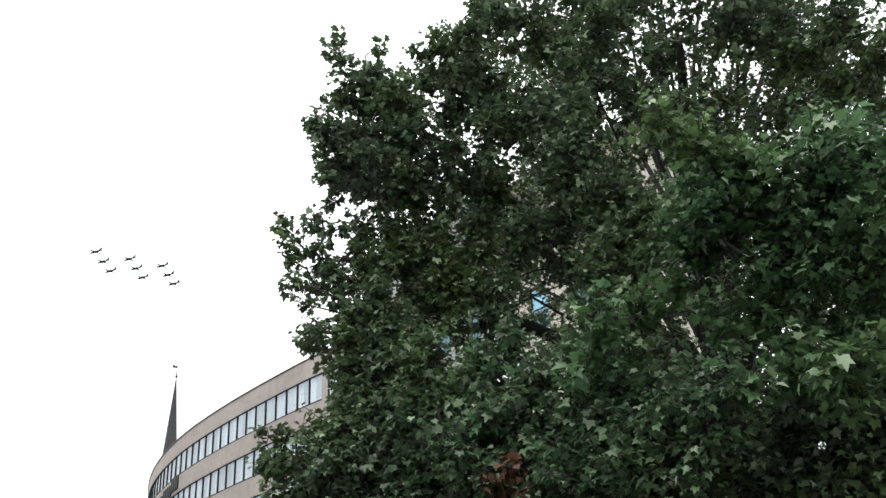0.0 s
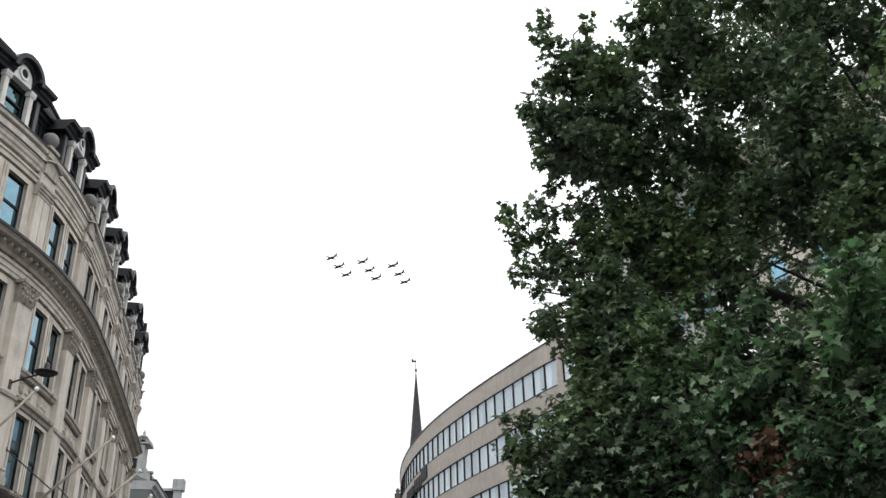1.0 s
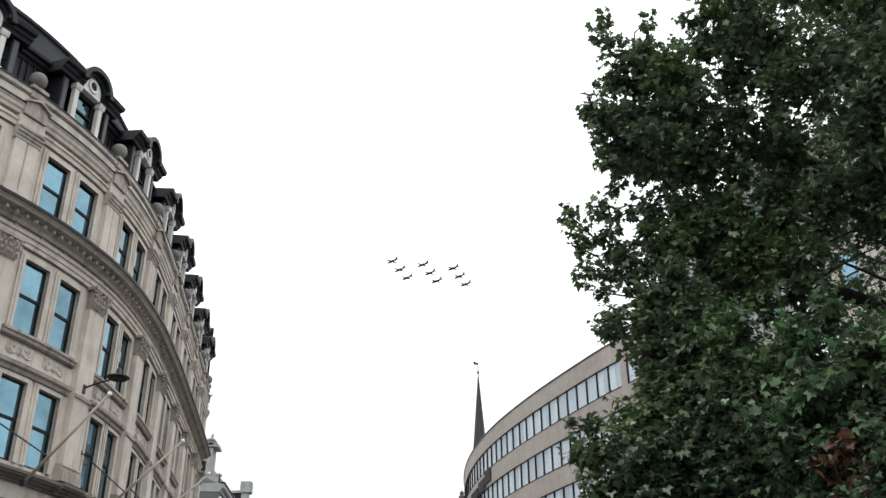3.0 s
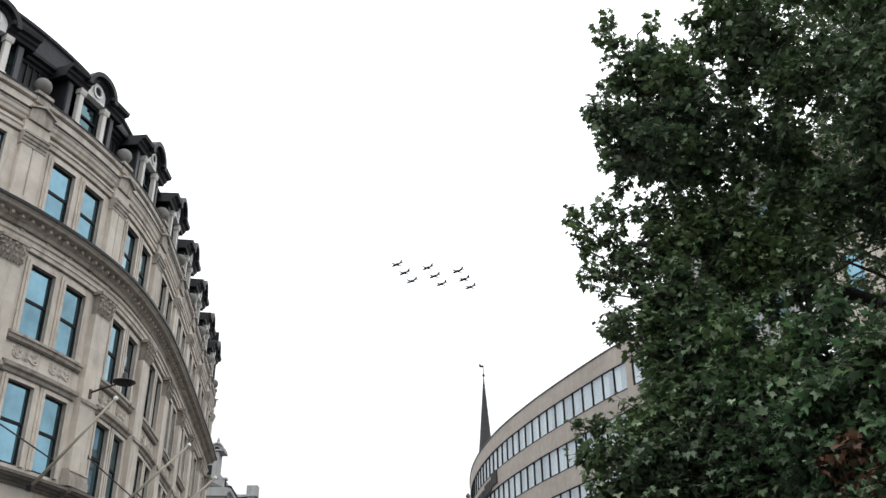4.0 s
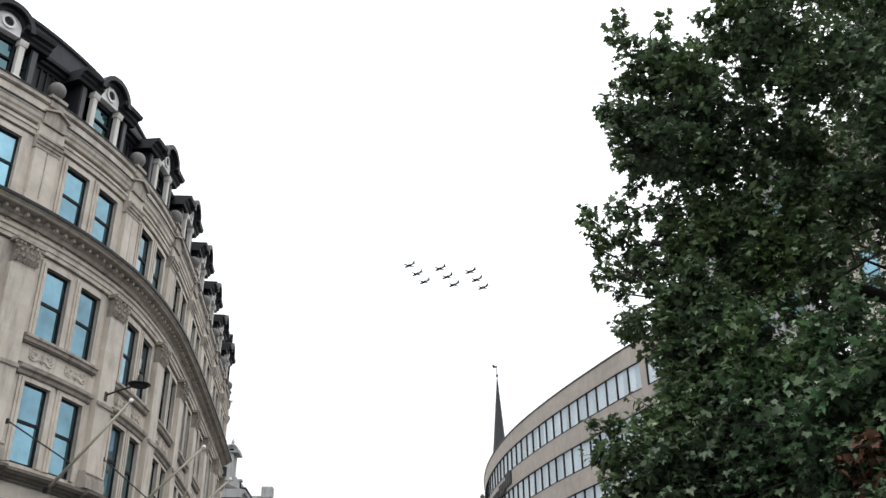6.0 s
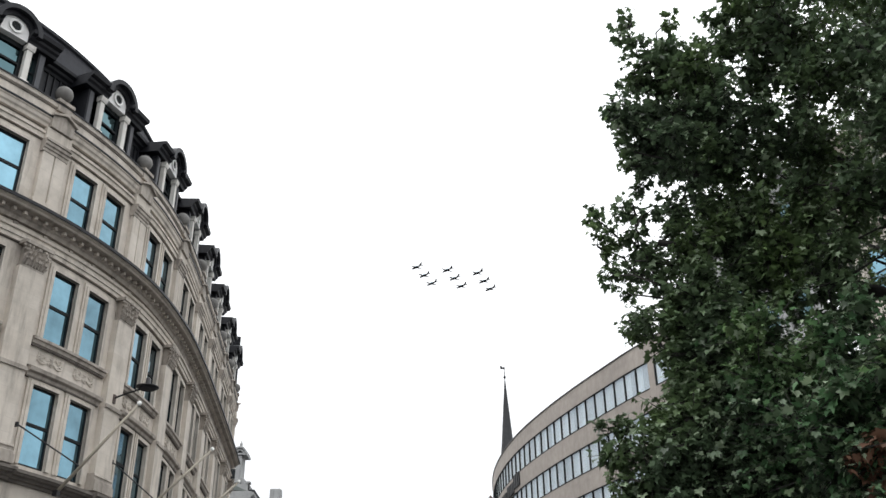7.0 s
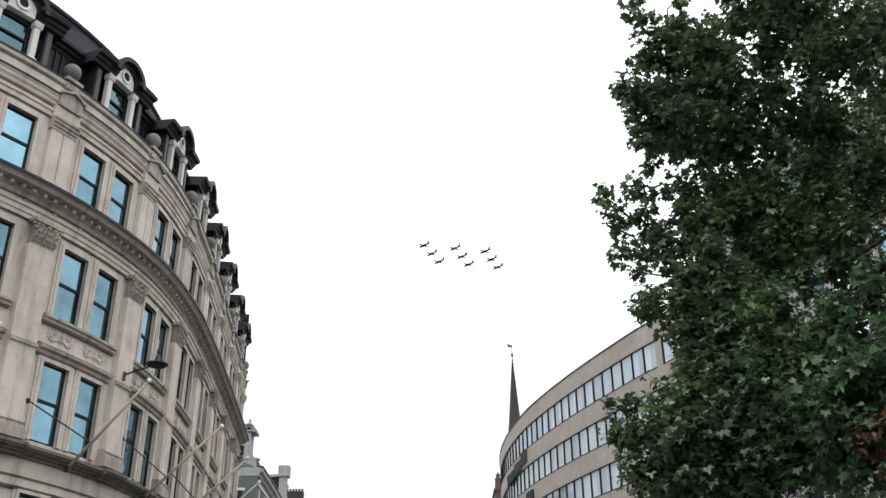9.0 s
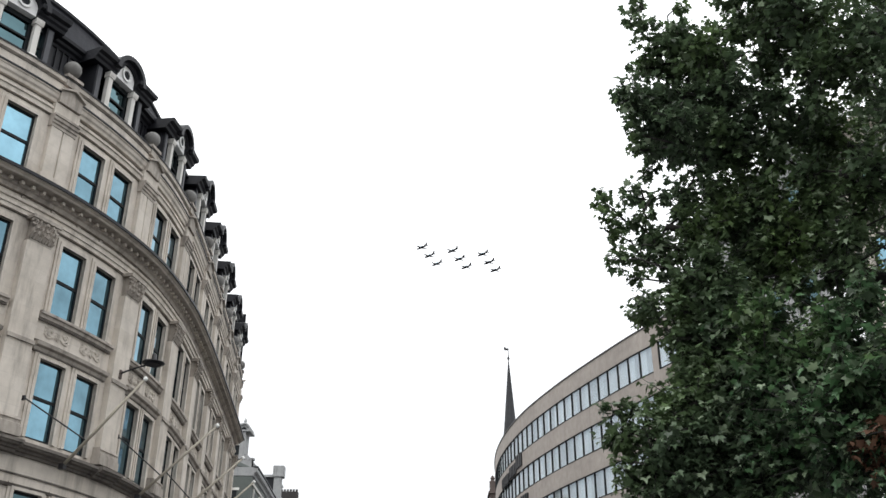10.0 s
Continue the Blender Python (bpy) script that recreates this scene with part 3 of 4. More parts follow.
def office_window():
    """A fixed light between slim dark mullions, with a pleated net curtain inside."""
    win = new("window")
    h = PITCH / 2
    part("mullion", box(bmesh.new(), -h, -h + 0.055, 0.0, 0.12, -OH, 0), FRAME, win)
    part("head", box(bmesh.new(), -h + 0.055, h, 0.02, 0.12, -0.05, 0), FRAME, win)
    part("sill", box(bmesh.new(), -h + 0.055, h, -0.02, 0.12, -OH, -OH + 0.06), FRAME, win)
    part("pane", box(bmesh.new(), -h + 0.055, h, 0.07, 0.08, -OH + 0.06, -0.05), PANE, win).visible_shadow = False
    for x0, x1 in ((-h + 0.07, -0.03), (0.02, h - 0.03)):
        b2 = bmesh.new()
        cols = []
        for i in range(9):
            x = x0 + (x1 - x0) * i / 8
            y = 0.13 + (0.11 if i % 2 else 0.0) + 0.02 * math.sin(i * 1.9 + x0 * 3)
            cols.append([b2.verts.new((x, y, -OH)), b2.verts.new((x, y, -0.02))])
        for p, q in zip(cols, cols[1:]):
            b2.faces.new((p[0], q[0], q[1], p[1]))
        part("curtain", b2, CURTAIN, win, "white net curtain")
    return win


first = office_window()
first.parent = office
b2 = box(bmesh.new(), -PITCH / 2 + 0.006, PITCH / 2 - 0.006, 0.0, 0.036, -1.315, 0)
bmesh.ops.bevel(b2, geom=b2.edges[:], offset=0.006, segments=1, affect="EDGES")
panel = part("panel", b2, CONCRETE, office)
b2 = box(bmesh.new(), -PITCH / 2 + 0.006, PITCH / 2 - 0.006, 0.0, 0.036, -1.265, 0)
cap_panel = part("panel", b2, CONCRETE, office)
used = set()


def put(ob, m):
    if ob.name in used:
        return copy_thing(ob, m)
    used.add(ob.name)
    ob.matrix_basis = m


for row, zt in enumerate(OTOPS):
    for s in np.arange(PHASE, oline.length - 1, PITCH):
        if abs(s - PIER) < 0.5:
            continue
        s += 0.68 if s < PIER else 0.0
        put(first, Matrix.Translation(oline.at(s, 0.0, zt)) @ Matrix.Rotation(oline.turn(s), 4, "Z"))
        if row < 3:
            put(panel, Matrix.Translation(oline.at(s, 0.0, zt - OH)) @ Matrix.Rotation(oline.turn(s), 4, "Z"))
        if row == 0:
            put(cap_panel, Matrix.Translation(oline.at(s, 0.0, 22.918)) @ Matrix.Rotation(oline.turn(s), 4, "Z"))
    part("panel", slab(bmesh.new(), oline, PIER + 0.022, PIER + 0.658, -0.038, -0.001, zt - OH - 1.31, zt - OH), CONCRETE, office)
    if row == 0:
        part("panel", slab(bmesh.new(), oline, PIER + 0.022, PIER + 0.658, -0.038, -0.001, 21.655, 22.918), CONCRETE, office)
    part("pier", slab(bmesh.new(), oline, PIER + 0.01, PIER + 0.66, -0.3, -0.03, zt - OH, zt), CONCRETE, office)

# dark mesh screens hung on the far bands
for y0, y1, z0, z1, n in ((74.6, 76.4, 18.85, 19.9, 0.12), (76.4, 79.0, 18.6, 19.5, 0.1), (79.0, 82.0, 18.4, 19.2, 0.16), (73.2, 75.0, 15.6, 16.4, 0.16)):
    s0, s1 = (np.interp(v, oline.q[:, 1], oline.s) for v in (y0, y1))
    b2 = slab(bmesh.new(), oline, s0, s1 - 0.1, 0.02, n, z0, z1)
    for s in np.arange(s0 + 0.3, s1 - 0.3, 0.6):
        slab(b2, oline, s, s + 0.08, n, n + 0.05, z0, z1)
    part("dark_screen", b2, METAL_DARK, office, "dark mesh screen hung on the facade")


# ---- the pale stone building behind the tree ----
bline = Curve([(19.2, 39.2), (19.9, 37.5), (22.6, 31.0), (23.6, 28.6)], 1)
beige_house = thing("corner_building", "pale beige stone building glimpsed behind the plane tree", "building")
BROWS = [(24.6, 22.4), (20.9, 18.5), (17.2, 14.8), (13.5, 11.1), (9.8, 7.4)]
bays = np.arange(1.6, bline.length - 1.2, 2.9)
b2 = bmesh.new()
for z0, z1 in [(24.6, 27.0), (0.0, 7.4)] + [(p[0], q[1]) for q, p in zip(BROWS, BROWS[1:])]:
    slab(b2, bline, 0, bline.length, -0.5, 0.0, z0, z1)
edges = [0.0] + [e for s in bays for e in (s - 0.6, s + 0.6)] + [bline.length]
for zt, zb in BROWS:
    for u0, u1 in zip(edges[::2], edges[1::2]):
        slab(b2, bline, u0, u1, -0.5, 0.0, zb, zt)
slab(b2, bline, 0, 0.5, -9, -0.5, 0, 27.0)
part("wall", b2, BEIGE, beige_house)
part("cornice", run(bmesh.new(), bline, 0, bline.length, [(0, 26.2), (0.15, 26.25), (0.3, 26.5), (0.55, 26.6), (0.6, 26.9), (0, 27.0)]), BEIGE, beige_house)
for z in (21.7, 14.2, 6.8):
    part("string_course", run(bmesh.new(), bline, 0, bline.length, [(0, z), (0.16, z + 0.05), (0.2, z + 0.25), (0, z + 0.3)]), BEIGE, beige_house)
part("roof", run(bmesh.new(), bline, 0, bline.length, [(-9, 26.6), (-0.5, 26.6), (-0.5, 26.8), (-9, 26.8)]), SLATE, beige_house)
for s in bays:
    for zt, zb in BROWS:
        win = new("window")
        win.parent = beige_house
        b2 = bmesh.new()
        zm = (zt + zb) / 2
        for u0, u1, z0, z1 in ((s - 0.6, s - 0.53, zb, zt), (s + 0.53, s + 0.6, zb, zt), (s - 0.53, s + 0.53, zt - 0.07, zt), (s - 0.53, s + 0.53, zb, zb + 0.07), (s - 0.53, s + 0.53, zm - 0.03, zm + 0.03)):
            slab(b2, bline, u0, u1, -0.2, -0.12, z0, z1)
        part("frame", b2, FRAME, win)
        part("pane", slab(bmesh.new(), bline, s - 0.53, s + 0.53, -0.17, -0.16, zb + 0.07, zm - 0.03), GLASS, win)
        part("pane", slab(bmesh.new(), bline, s - 0.53, s + 0.53, -0.17, -0.16, zm + 0.03, zt - 0.07), GLASS, win)

# ---- a tall pale block farther off, over the office roof ----
rline = Curve([(21.6, 72.2), (23.3, 68.0), (25.0, 63.8), (26.7, 59.6)], 1)
rear_block = thing("rear_building", "tall pale grey stone building rising behind the office building", "building")
RROWS = [(37.6 - 3.9 * i, 35.2 - 3.9 * i) for i in range(7)]
rbays = np.arange(1.9, rline.length - 1.4, 3.4)
b2 = bmesh.new()
for z0, z1 in [(37.6, 39.2), (0.0, RROWS[-1][1])] + [(p[0], q[1]) for q, p in zip(RROWS, RROWS[1:])]:
    slab(b2, rline, 0, rline.length, -0.5, 0.0, z0, z1)
edges = [0.0] + [e for s in rbays for e in (s - 0.8, s + 0.8)] + [rline.length]
for zt, zb in RROWS:
    for u0, u1 in zip(edges[::2], edges[1::2]):
        slab(b2, rline, u0, u1, -0.5, 0.0, zb, zt)
slab(b2, rline, 0, 0.5, -12, -0.5, 0, 39.2)
part("wall", b2, GREY_STONE, rear_block)
part("cornice", run(bmesh.new(), rline, 0, rline.length, [(0, 38.4), (0.2, 38.5), (0.5, 38.9), (0.6, 39.2), (0, 39.3)]), GREY_STONE, rear_block)
part("roof", run(bmesh.new(), rline, 0, rline.length, [(-12, 38.6), (-0.5, 38.6), (-0.5, 38.9), (-12, 38.9)]), SLATE, rear_block)
for s in rbays:
    for zt, zb in RROWS:
        win = new("window")
        win.parent = rear_block
        b2 = bmesh.new()
        for u0, u1, z0, z1 in ((s - 0.8, s - 0.72, zb, zt), (s + 0.72, s + 0.8, zb, zt), (s - 0.72, s + 0.72, zt - 0.08, zt), (s - 0.72, s + 0.72, zb, zb + 0.08)):
            slab(b2, rline, u0, u1, -0.25, -0.15, z0, z1)
        part("frame", b2, FRAME, win)
        part("pane", slab(bmesh.new(), rline, s - 0.72, s + 0.72, -0.21, -0.2, zb + 0.08, zt - 0.08), DARK_GLASS, win)

# ---- the church spire behind ----
church = thing("church_spire", "slender dark lead church spire with a weathervane", "spire", at=(8.2, 109.7, -0.55))
b2 = lathe(bmesh.new(), [(0.86, 30.9), (0.74, 32.0), (0.07, 40.2)], sides=8)
part("spire", b2, SPIRE_LEAD, church)
b2 = lathe(bmesh.new(), [(0.95, 26.0), (0.95, 30.3), (1.1, 30.45), (1.1, 30.7), (0.9, 30.9)], sides=8)
part("lantern", b2, SPIRE_LEAD, church)
b2 = box(bmesh.new(), -1.6, 1.6, -1.6, 1.6, 0.55, 26.0)
part("tower", b2, BALL_STONE, church)
b2 = lathe(bmesh.new(), [(0.06, 40.2), (0.05, 40.5), (0.15, 40.6), (0.15, 40.75), (0.05, 41.0), (0.04, 42.0)], sides=10)
part("finial", b2, METAL_DARK, church)
b2 = box(bmesh.new(), -0.5, 0.05, -0.03, 0.03, 41.75, 42.0)
box(b2, -0.55, -0.3, -0.03, 0.03, 41.95, 42.15)
part("weathervane", b2, METAL_DARK, church)

# ---- the pale houses farther down the street ----
far_house = thing("far_house", "pale grey stone house with a round-headed turret", "house")
fline = Curve([(-15.6, 77.2), (-15.75, 81.5), (-16.0, 87.0), (-16.3, 93.0)], 1)
part("wall", run(bmesh.new(), fline, 0, fline.length, [(-9, 0), (0, 0), (0, 18.5), (-9, 18.5)], 2), FAR_STONE, far_house)
part("cornice", run(bmesh.new(), fline, 0, fline.length, [(-9, 18.5), (0.08, 18.5), (0.12, 18.7), (0.34, 18.85), (0.38, 19.1), (0.0, 19.2), (-9, 19.2)], 2), GREY_STONE, far_house)
# a dark strip painted in as the shadow of the cornice
part("shadow_gap", run(bmesh.new(), fline, 0, fline.length, [(-9, 18.42), (0.03, 18.42), (0.03, 18.49), (-9, 18.49)], 2), LEAD, far_house)
part("gutter", run(bmesh.new(), fline, 0, fline.length, [(-0.1, 19.204), (0.42, 19.204), (0.42, 19.3), (-0.1, 19.3)], 2), LEAD, far_house, "dark gutter along the eaves")
part("string_course", run(bmesh.new(), fline, 0, fline.length, [(0, 17.75), (0.1, 17.75), (0.12, 17.95), (0, 18.0)], 2), STONE_PALE, far_house)
part("roof", run(bmesh.new(), fline, 0, fline.length, [(-0.5, 19.2), (-0.2, 19.2), (-2.0, 20.0), (-8.0, 20.0)], 2), GREEN_LEAD, far_house, "greenish lead roof")
for s in np.arange(1.2, fline.length - 2, 3.1):
    win = new("window")
    win.parent = far_house
    part("pane", slab(bmesh.new(), fline, s, s + 1.3, 0.0, 0.02, 15.2, 17.4, 2), FRAME, win)
    b2 = slab(bmesh.new(), fline, s - 0.2, s, 0.0, 0.12, 15.0, 17.6, 2)
    part("jamb", b2, STONE_PALE, win)
part("plinth", box(bmesh.new(), -18.6, -15.75, 77.3, 80.0, 19.2, 19.8), GREY_STONE, far_house, "pale stone plinth under the turret")
win = new("window")
win.parent = far_house
part("pane", box(bmesh.new(), -17.35, -16.75, 77.12, 77.19, 15.6, 17.3), FRAME, win)
part("surround", box(bmesh.new(), -17.55, -16.55, 77.08, 77.18, 17.3, 17.5), STONE_PALE, win)
turret = part("turret", box(bmesh.new(), -17.75, -16.55, 77.6, 79.2, 19.8, 22.3), GREY_STONE, far_house, "pale turret")
part("window", box(bmesh.new(), -17.6, -16.95, 77.54, 77.62, 20.3, 22.0), FRAME, turret)
part("glazing_bar", box(bmesh.new(), -17.6, -16.95, 77.5, 77.54, 21.1, 21.18), STONE_PALE, turret)
part("pilaster", box(bmesh.new(), -16.95, -16.5, 77.45, 77.6, 19.4, 22.3), GREY_STONE, turret)
b2 = bmesh.new()
for r0, r1, y0, y1 in ((0.24, 0.46, 77.5, 79.1), (0.45, 0.58, 77.35, 79.2)):
    rings = []
    for i in range(13):
        a = math.pi * i / 12
        rings.append([b2.verts.new((-16.72 + math.cos(a) * max(r, 0.01), y, 22.4 + math.sin(a) * max(r, 0.01))) for r, y in ((r0, y0), (r1, y0), (r1, y1), (r0, y1))])
    for p, q in zip(rings, rings[1:]):
        for i in range(4):
            b2.faces.new((p[i], p[(i + 1) % 4], q[(i + 1) % 4], q[i]))
box(b2, -17.5, -16.1, 77.4, 79.2, 22.25, 22.4)
part("round_pediment", b2, GREY_STONE, turret)
b2 = box(bmesh.new(), -16.96, -16.48, 77.6, 79.0, 22.4, 22.64)
part("lunette", b2, FRAME, turret, "dark lunette under the round pediment")
for x0, x1, y0, z0 in ((-17.85, -16.4, 77.38, 22.2), (-17.85, -16.4, 77.38, 19.86)):
    part("moulding", box(bmesh.new(), x0, x1, y0, y0 + 0.3, z0, z0 + 0.07), LEAD, turret)
part("finial", lathe(bmesh.new(), [(0.14, 22.9), (0.2, 23.02), (0.1, 23.12), (0.14, 23.24), (0.02, 23.55)], Matrix.Translation((-16.72, 77.8, 0)), 10), GREY_STONE, turret)
b2 = box(bmesh.new(), -16.5, -16.2, 77.5, 78.6, 19.8, 20.3)
box(b2, -16.55, -15.75, 77.25, 77.9, 19.2, 19.82)
box(b2, -16.0, -15.6, 77.2, 77.8, 19.82, 19.98)
part("scroll", b2, GREY_STONE, turret)

next_house = thing("next_house", "pale grey stone house end with a pier and balustrade", "house")
part("wall", box(bmesh.new(), -26.0, -17.2, 98.5, 112.0, 0, 21.2), GREY_STONE, next_house)
part("cornice", box(bmesh.new(), -26.0, -17.0, 98.3, 112.0, 21.0, 21.3), GREY_STONE, next_house)
part("attic", box(bmesh.new(), -20.0, -17.6, 98.4, 104.0, 21.2, 22.95), LEAD, next_house, "dark lead attic")
part("ledge", box(bmesh.new(), -20.1, -17.45, 98.2, 104.0, 22.95, 23.2), GREY_STONE, next_house)
b2 = box(bmesh.new(), -17.5, -16.75, 98.0, 98.8, 18.0, 22.9)
part("pier", b2, GREY_STONE, next_house)
b2 = box(bmesh.new(), -17.65, -16.5, 97.85, 98.95, 22.9, 24.1)
bmesh.ops.bevel(b2, geom=b2.edges[:], offset=0.06, segments=1, affect="EDGES")
part("pier_cap", b2, GREY_STONE, next_house, "pale stone block cap")
brick_house = thing("brick_house", "brown brick house end with a row of chimney pots", "house", at=(-18.35, 114.0, 0))
part("wall", box(bmesh.new(), -4.0, 1.0, 0, 8, 0, 21.0), BRICK, brick_house)
part("chimney_stack", box(bmesh.new(), -1.6, 0.95, 0.2, 1.2, 21.0, 24.7), DARK_BRICK, brick_house)
for i in range(7):
    part("chimney_pot", lathe(bmesh.new(), [(0.14, 24.7), (0.12, 24.9), (0.15, 24.94), (0.15, 25.02)], Matrix.Translation((-1.4 + 0.36 * i, 0.7, 0)), 10), DARK_BRICK, brick_house)
stone_pier = thing("stone_gable", "brown weathered stone gable with a finial", "building", at=(6.15, 106.5, 1.4))
part("wall", box(bmesh.new(), -0.7, 3, 0, 6, -1.4, 21.6), BRICK, stone_pier)
b2 = box(bmesh.new(), -0.85, 3, -0.2, 6, 21.6, 21.85)
box(b2, -0.7, 0.0, -0.1, 0.8, 21.85, 22.8)
part("coping", b2, BRICK, stone_pier)
part("finial", lathe(bmesh.new(), [(0.35, 22.8), (0.4, 23.0), (0.2, 23.15), (0.28, 23.4), (0.05, 23.7)], Matrix.Translation((-0.35, 0.35, 0)), 10), BRICK, stone_pier)

# ---- flagpoles and lamp on the stone building ----
for k in range(2, 9):
    c = (KNOTS[k] + KNOTS[k + 1]) / 2
    foot, tip = front.at(c, 0.44, 8.0), front.at(c, 0.44 + 2.42, 10.36)
    fp = thing("flagpole", "bare cream flagpole slanting out from the stone wall", "flagpole", "flagpoles on the stone building")
    part("pole", tube(bmesh.new(), [foot, foot.lerp(tip, 0.5), tip], [0.055, 0.048, 0.036], 10), POLE, fp, smooth=True)
    part("bracket", slab(bmesh.new(), front, c - 0.07, c + 0.07, 0.3, 0.47, 7.84, 8.0), METAL_DARK, fp, "dark iron bracket")
    part("cap", lathe(bmesh.new(), [(0.03, -0.06), (0.07, -0.02), (0.07, 0.04), (0.02, 0.08)], Matrix.Translation(tip), 10), BULB, fp, "small white cap")
    a = front.at(c - 1.72, 0.2, 9.55)
    part("stay", tube(bmesh.new(), [a, foot.lerp(tip, 0.27)], [0.022, 0.022], 6), METAL_DARK, fp, "thin dark stay rod")
    part("stay_plate", slab(bmesh.new(), front, c - 1.75, c - 1.69, 0.1, 0.22, 9.48, 9.62), METAL_DARK, fp)

s = KNOTS[4]
lamp = thing("wall_lamp", "dark disc-headed street lamp on a wall bracket", "lamp")
arm = [front.at(s - 0.05, 0.26, 11.55), front.at(s - 0.05, 0.7, 11.68), front.at(s - 0.05, 1.25, 11.8)]
part("arm", tube(bmesh.new(), arm, [0.035, 0.03, 0.03], 8), METAL_DARK, lamp)
part("wall_plate", slab(bmesh.new(), front, s - 0.1, s + 0.02, 0.21, 0.27, 11.36, 11.66), BRICK, lamp)
head = arm[-1] + (arm[-1] - arm[-2]).normalized() * 0.15
part("head", lathe(bmesh.new(), [(0.3, -0.03), (0.37, -0.015), (0.37, 0.015), (0.24, 0.06), (0.09, 0.1), (0.08, 0.3), (0.04, 0.34)], Matrix.Translation(head), 20), METAL_DARK, lamp, smooth=True)
part("lens", lathe(bmesh.new(), [(0.27, -0.075), (0.28, -0.052)], Matrix.Translation(head), 20), SLATE, lamp)

# ---- a formation of nine aircraft, high over the street ----
HEADING = radians(48)
SPOT = Vector((-15.2, 625.4, 308.0))
across, along_ = Vector((22.9, 5.6, 0)), Vector((5.5, 14.5, 0))


def aircraft():
    """A low-wing propeller trainer, nose along +y."""
    ac = thing("aircraft", "small dark propeller aircraft flying in formation", "aircraft", "aircraft formation")
    b2 = tube(bmesh.new(), [(0, 5.0, 0), (0, 4.6, 0.02), (0, 3.4, 0.05), (0, 1.5, 0.15), (0, -1.0, 0.15), (0, -3.5, 0.2), (0, -4.9, 0.3)], [0.1, 0.45, 0.7, 0.85, 0.78, 0.5, 0.25], 12)
    part("fuselage", b2, AIRCRAFT, ac, smooth=True)
    part("canopy", tube(bmesh.new(), [(0, 2.0, 0.6), (0, 1.2, 0.95), (0, -0.4, 0.95), (0, -1.5, 0.6)], [0.1, 0.38, 0.38, 0.1], 10), GLASS, ac, smooth=True)
    for sg in (-1, 1):
        b2 = bmesh.new()
        vs = [b2.verts.new(v) for v in ((0, 1.6, -0.25), (0, -0.6, -0.25), (sg * 5.6, -0.2, 0.2), (sg * 5.6, 0.9, 0.2), (0, 1.6, 0.05), (0, -0.6, -0.1), (sg * 5.6, -0.2, 0.26), (sg * 5.6, 0.9, 0.3))]
        for f in ((0, 1, 2, 3), (7, 6, 5, 4), (0, 4, 5, 1), (1, 5, 6, 2), (2, 6, 7, 3), (3, 7, 4, 0)):
            b2.faces.new([vs[i] for i in f])
        part("wing", b2, AIRCRAFT, ac)
        b2 = box(bmesh.new(), min(0, sg * 2.2), max(0, sg * 2.2), -4.8, -3.9, 0.35, 0.45)
        part("tailplane", b2, AIRCRAFT, ac)
    b2 = bmesh.new()
    vs = [b2.verts.new((x, y, z)) for x in (-0.12, 0.12) for y, z in ((-2.9, 0.4), (-5.0, 0.3), (-5.3, 2.4), (-4.3, 2.4))]
    for f in ((0, 1, 2, 3), (7, 6, 5, 4), (0, 4, 5, 1), (1, 5, 6, 2), (2, 6, 7, 3), (3, 7, 4, 0)):
        b2.faces.new([vs[i] for i in f])
    part("fin", b2, AIRCRAFT, ac)
    part("propeller", box(bmesh.new(), -0.1, 0.1, 4.7, 4.76, -1.2, 1.2), AIRCRAFT, ac)
    return ac


lead_ac = aircraft()
for i in range(3):
    for j in range(3):
        m = Matrix.Translation(SPOT + across * i + along_ * j) @ Matrix.Rotation(HEADING, 4, "Z") @ Matrix.Rotation(radians(-8), 4, "Y")
        if i == j == 0:
            lead_ac.matrix_basis = m
        else:
            copy_thing(lead_ac, m)

# ---- the plane tree ----
TREE = Vector((10.8, 13.6, 0))
tree = thing("plane_tree", "large leafy plane tree with dark green lobed leaves", "tree", at=TREE)
rng = np.random.default_rng(7)


def leaf_shape():
    """A five-lobed plane leaf, one unit wide, cupped a little: vertices and triangles."""
    half = [(0, 0.64), (20, 0.44), (33, 0.36), (54, 0.58), (84, 0.36), (114, 0.46), (145, 0.28)]
    tips = [(90 - a, r) for a, r in half] + [(-90, 0.16)] + [(90 + a, r) for a, r in half[:0:-1]]
    vs = [(0.0, 0.0, 0.0)]
    for a, r in tips:
        x, y = r * math.cos(radians(a)), r * math.sin(radians(a))
        vs.append((x, y, 0.34 * abs(x) - 0.32 * r * r))
    fs = [(0, i, i + 1) for i in range(1, len(tips))] + [(0, len(tips), 1)]
    return np.array(vs), np.array(fs)


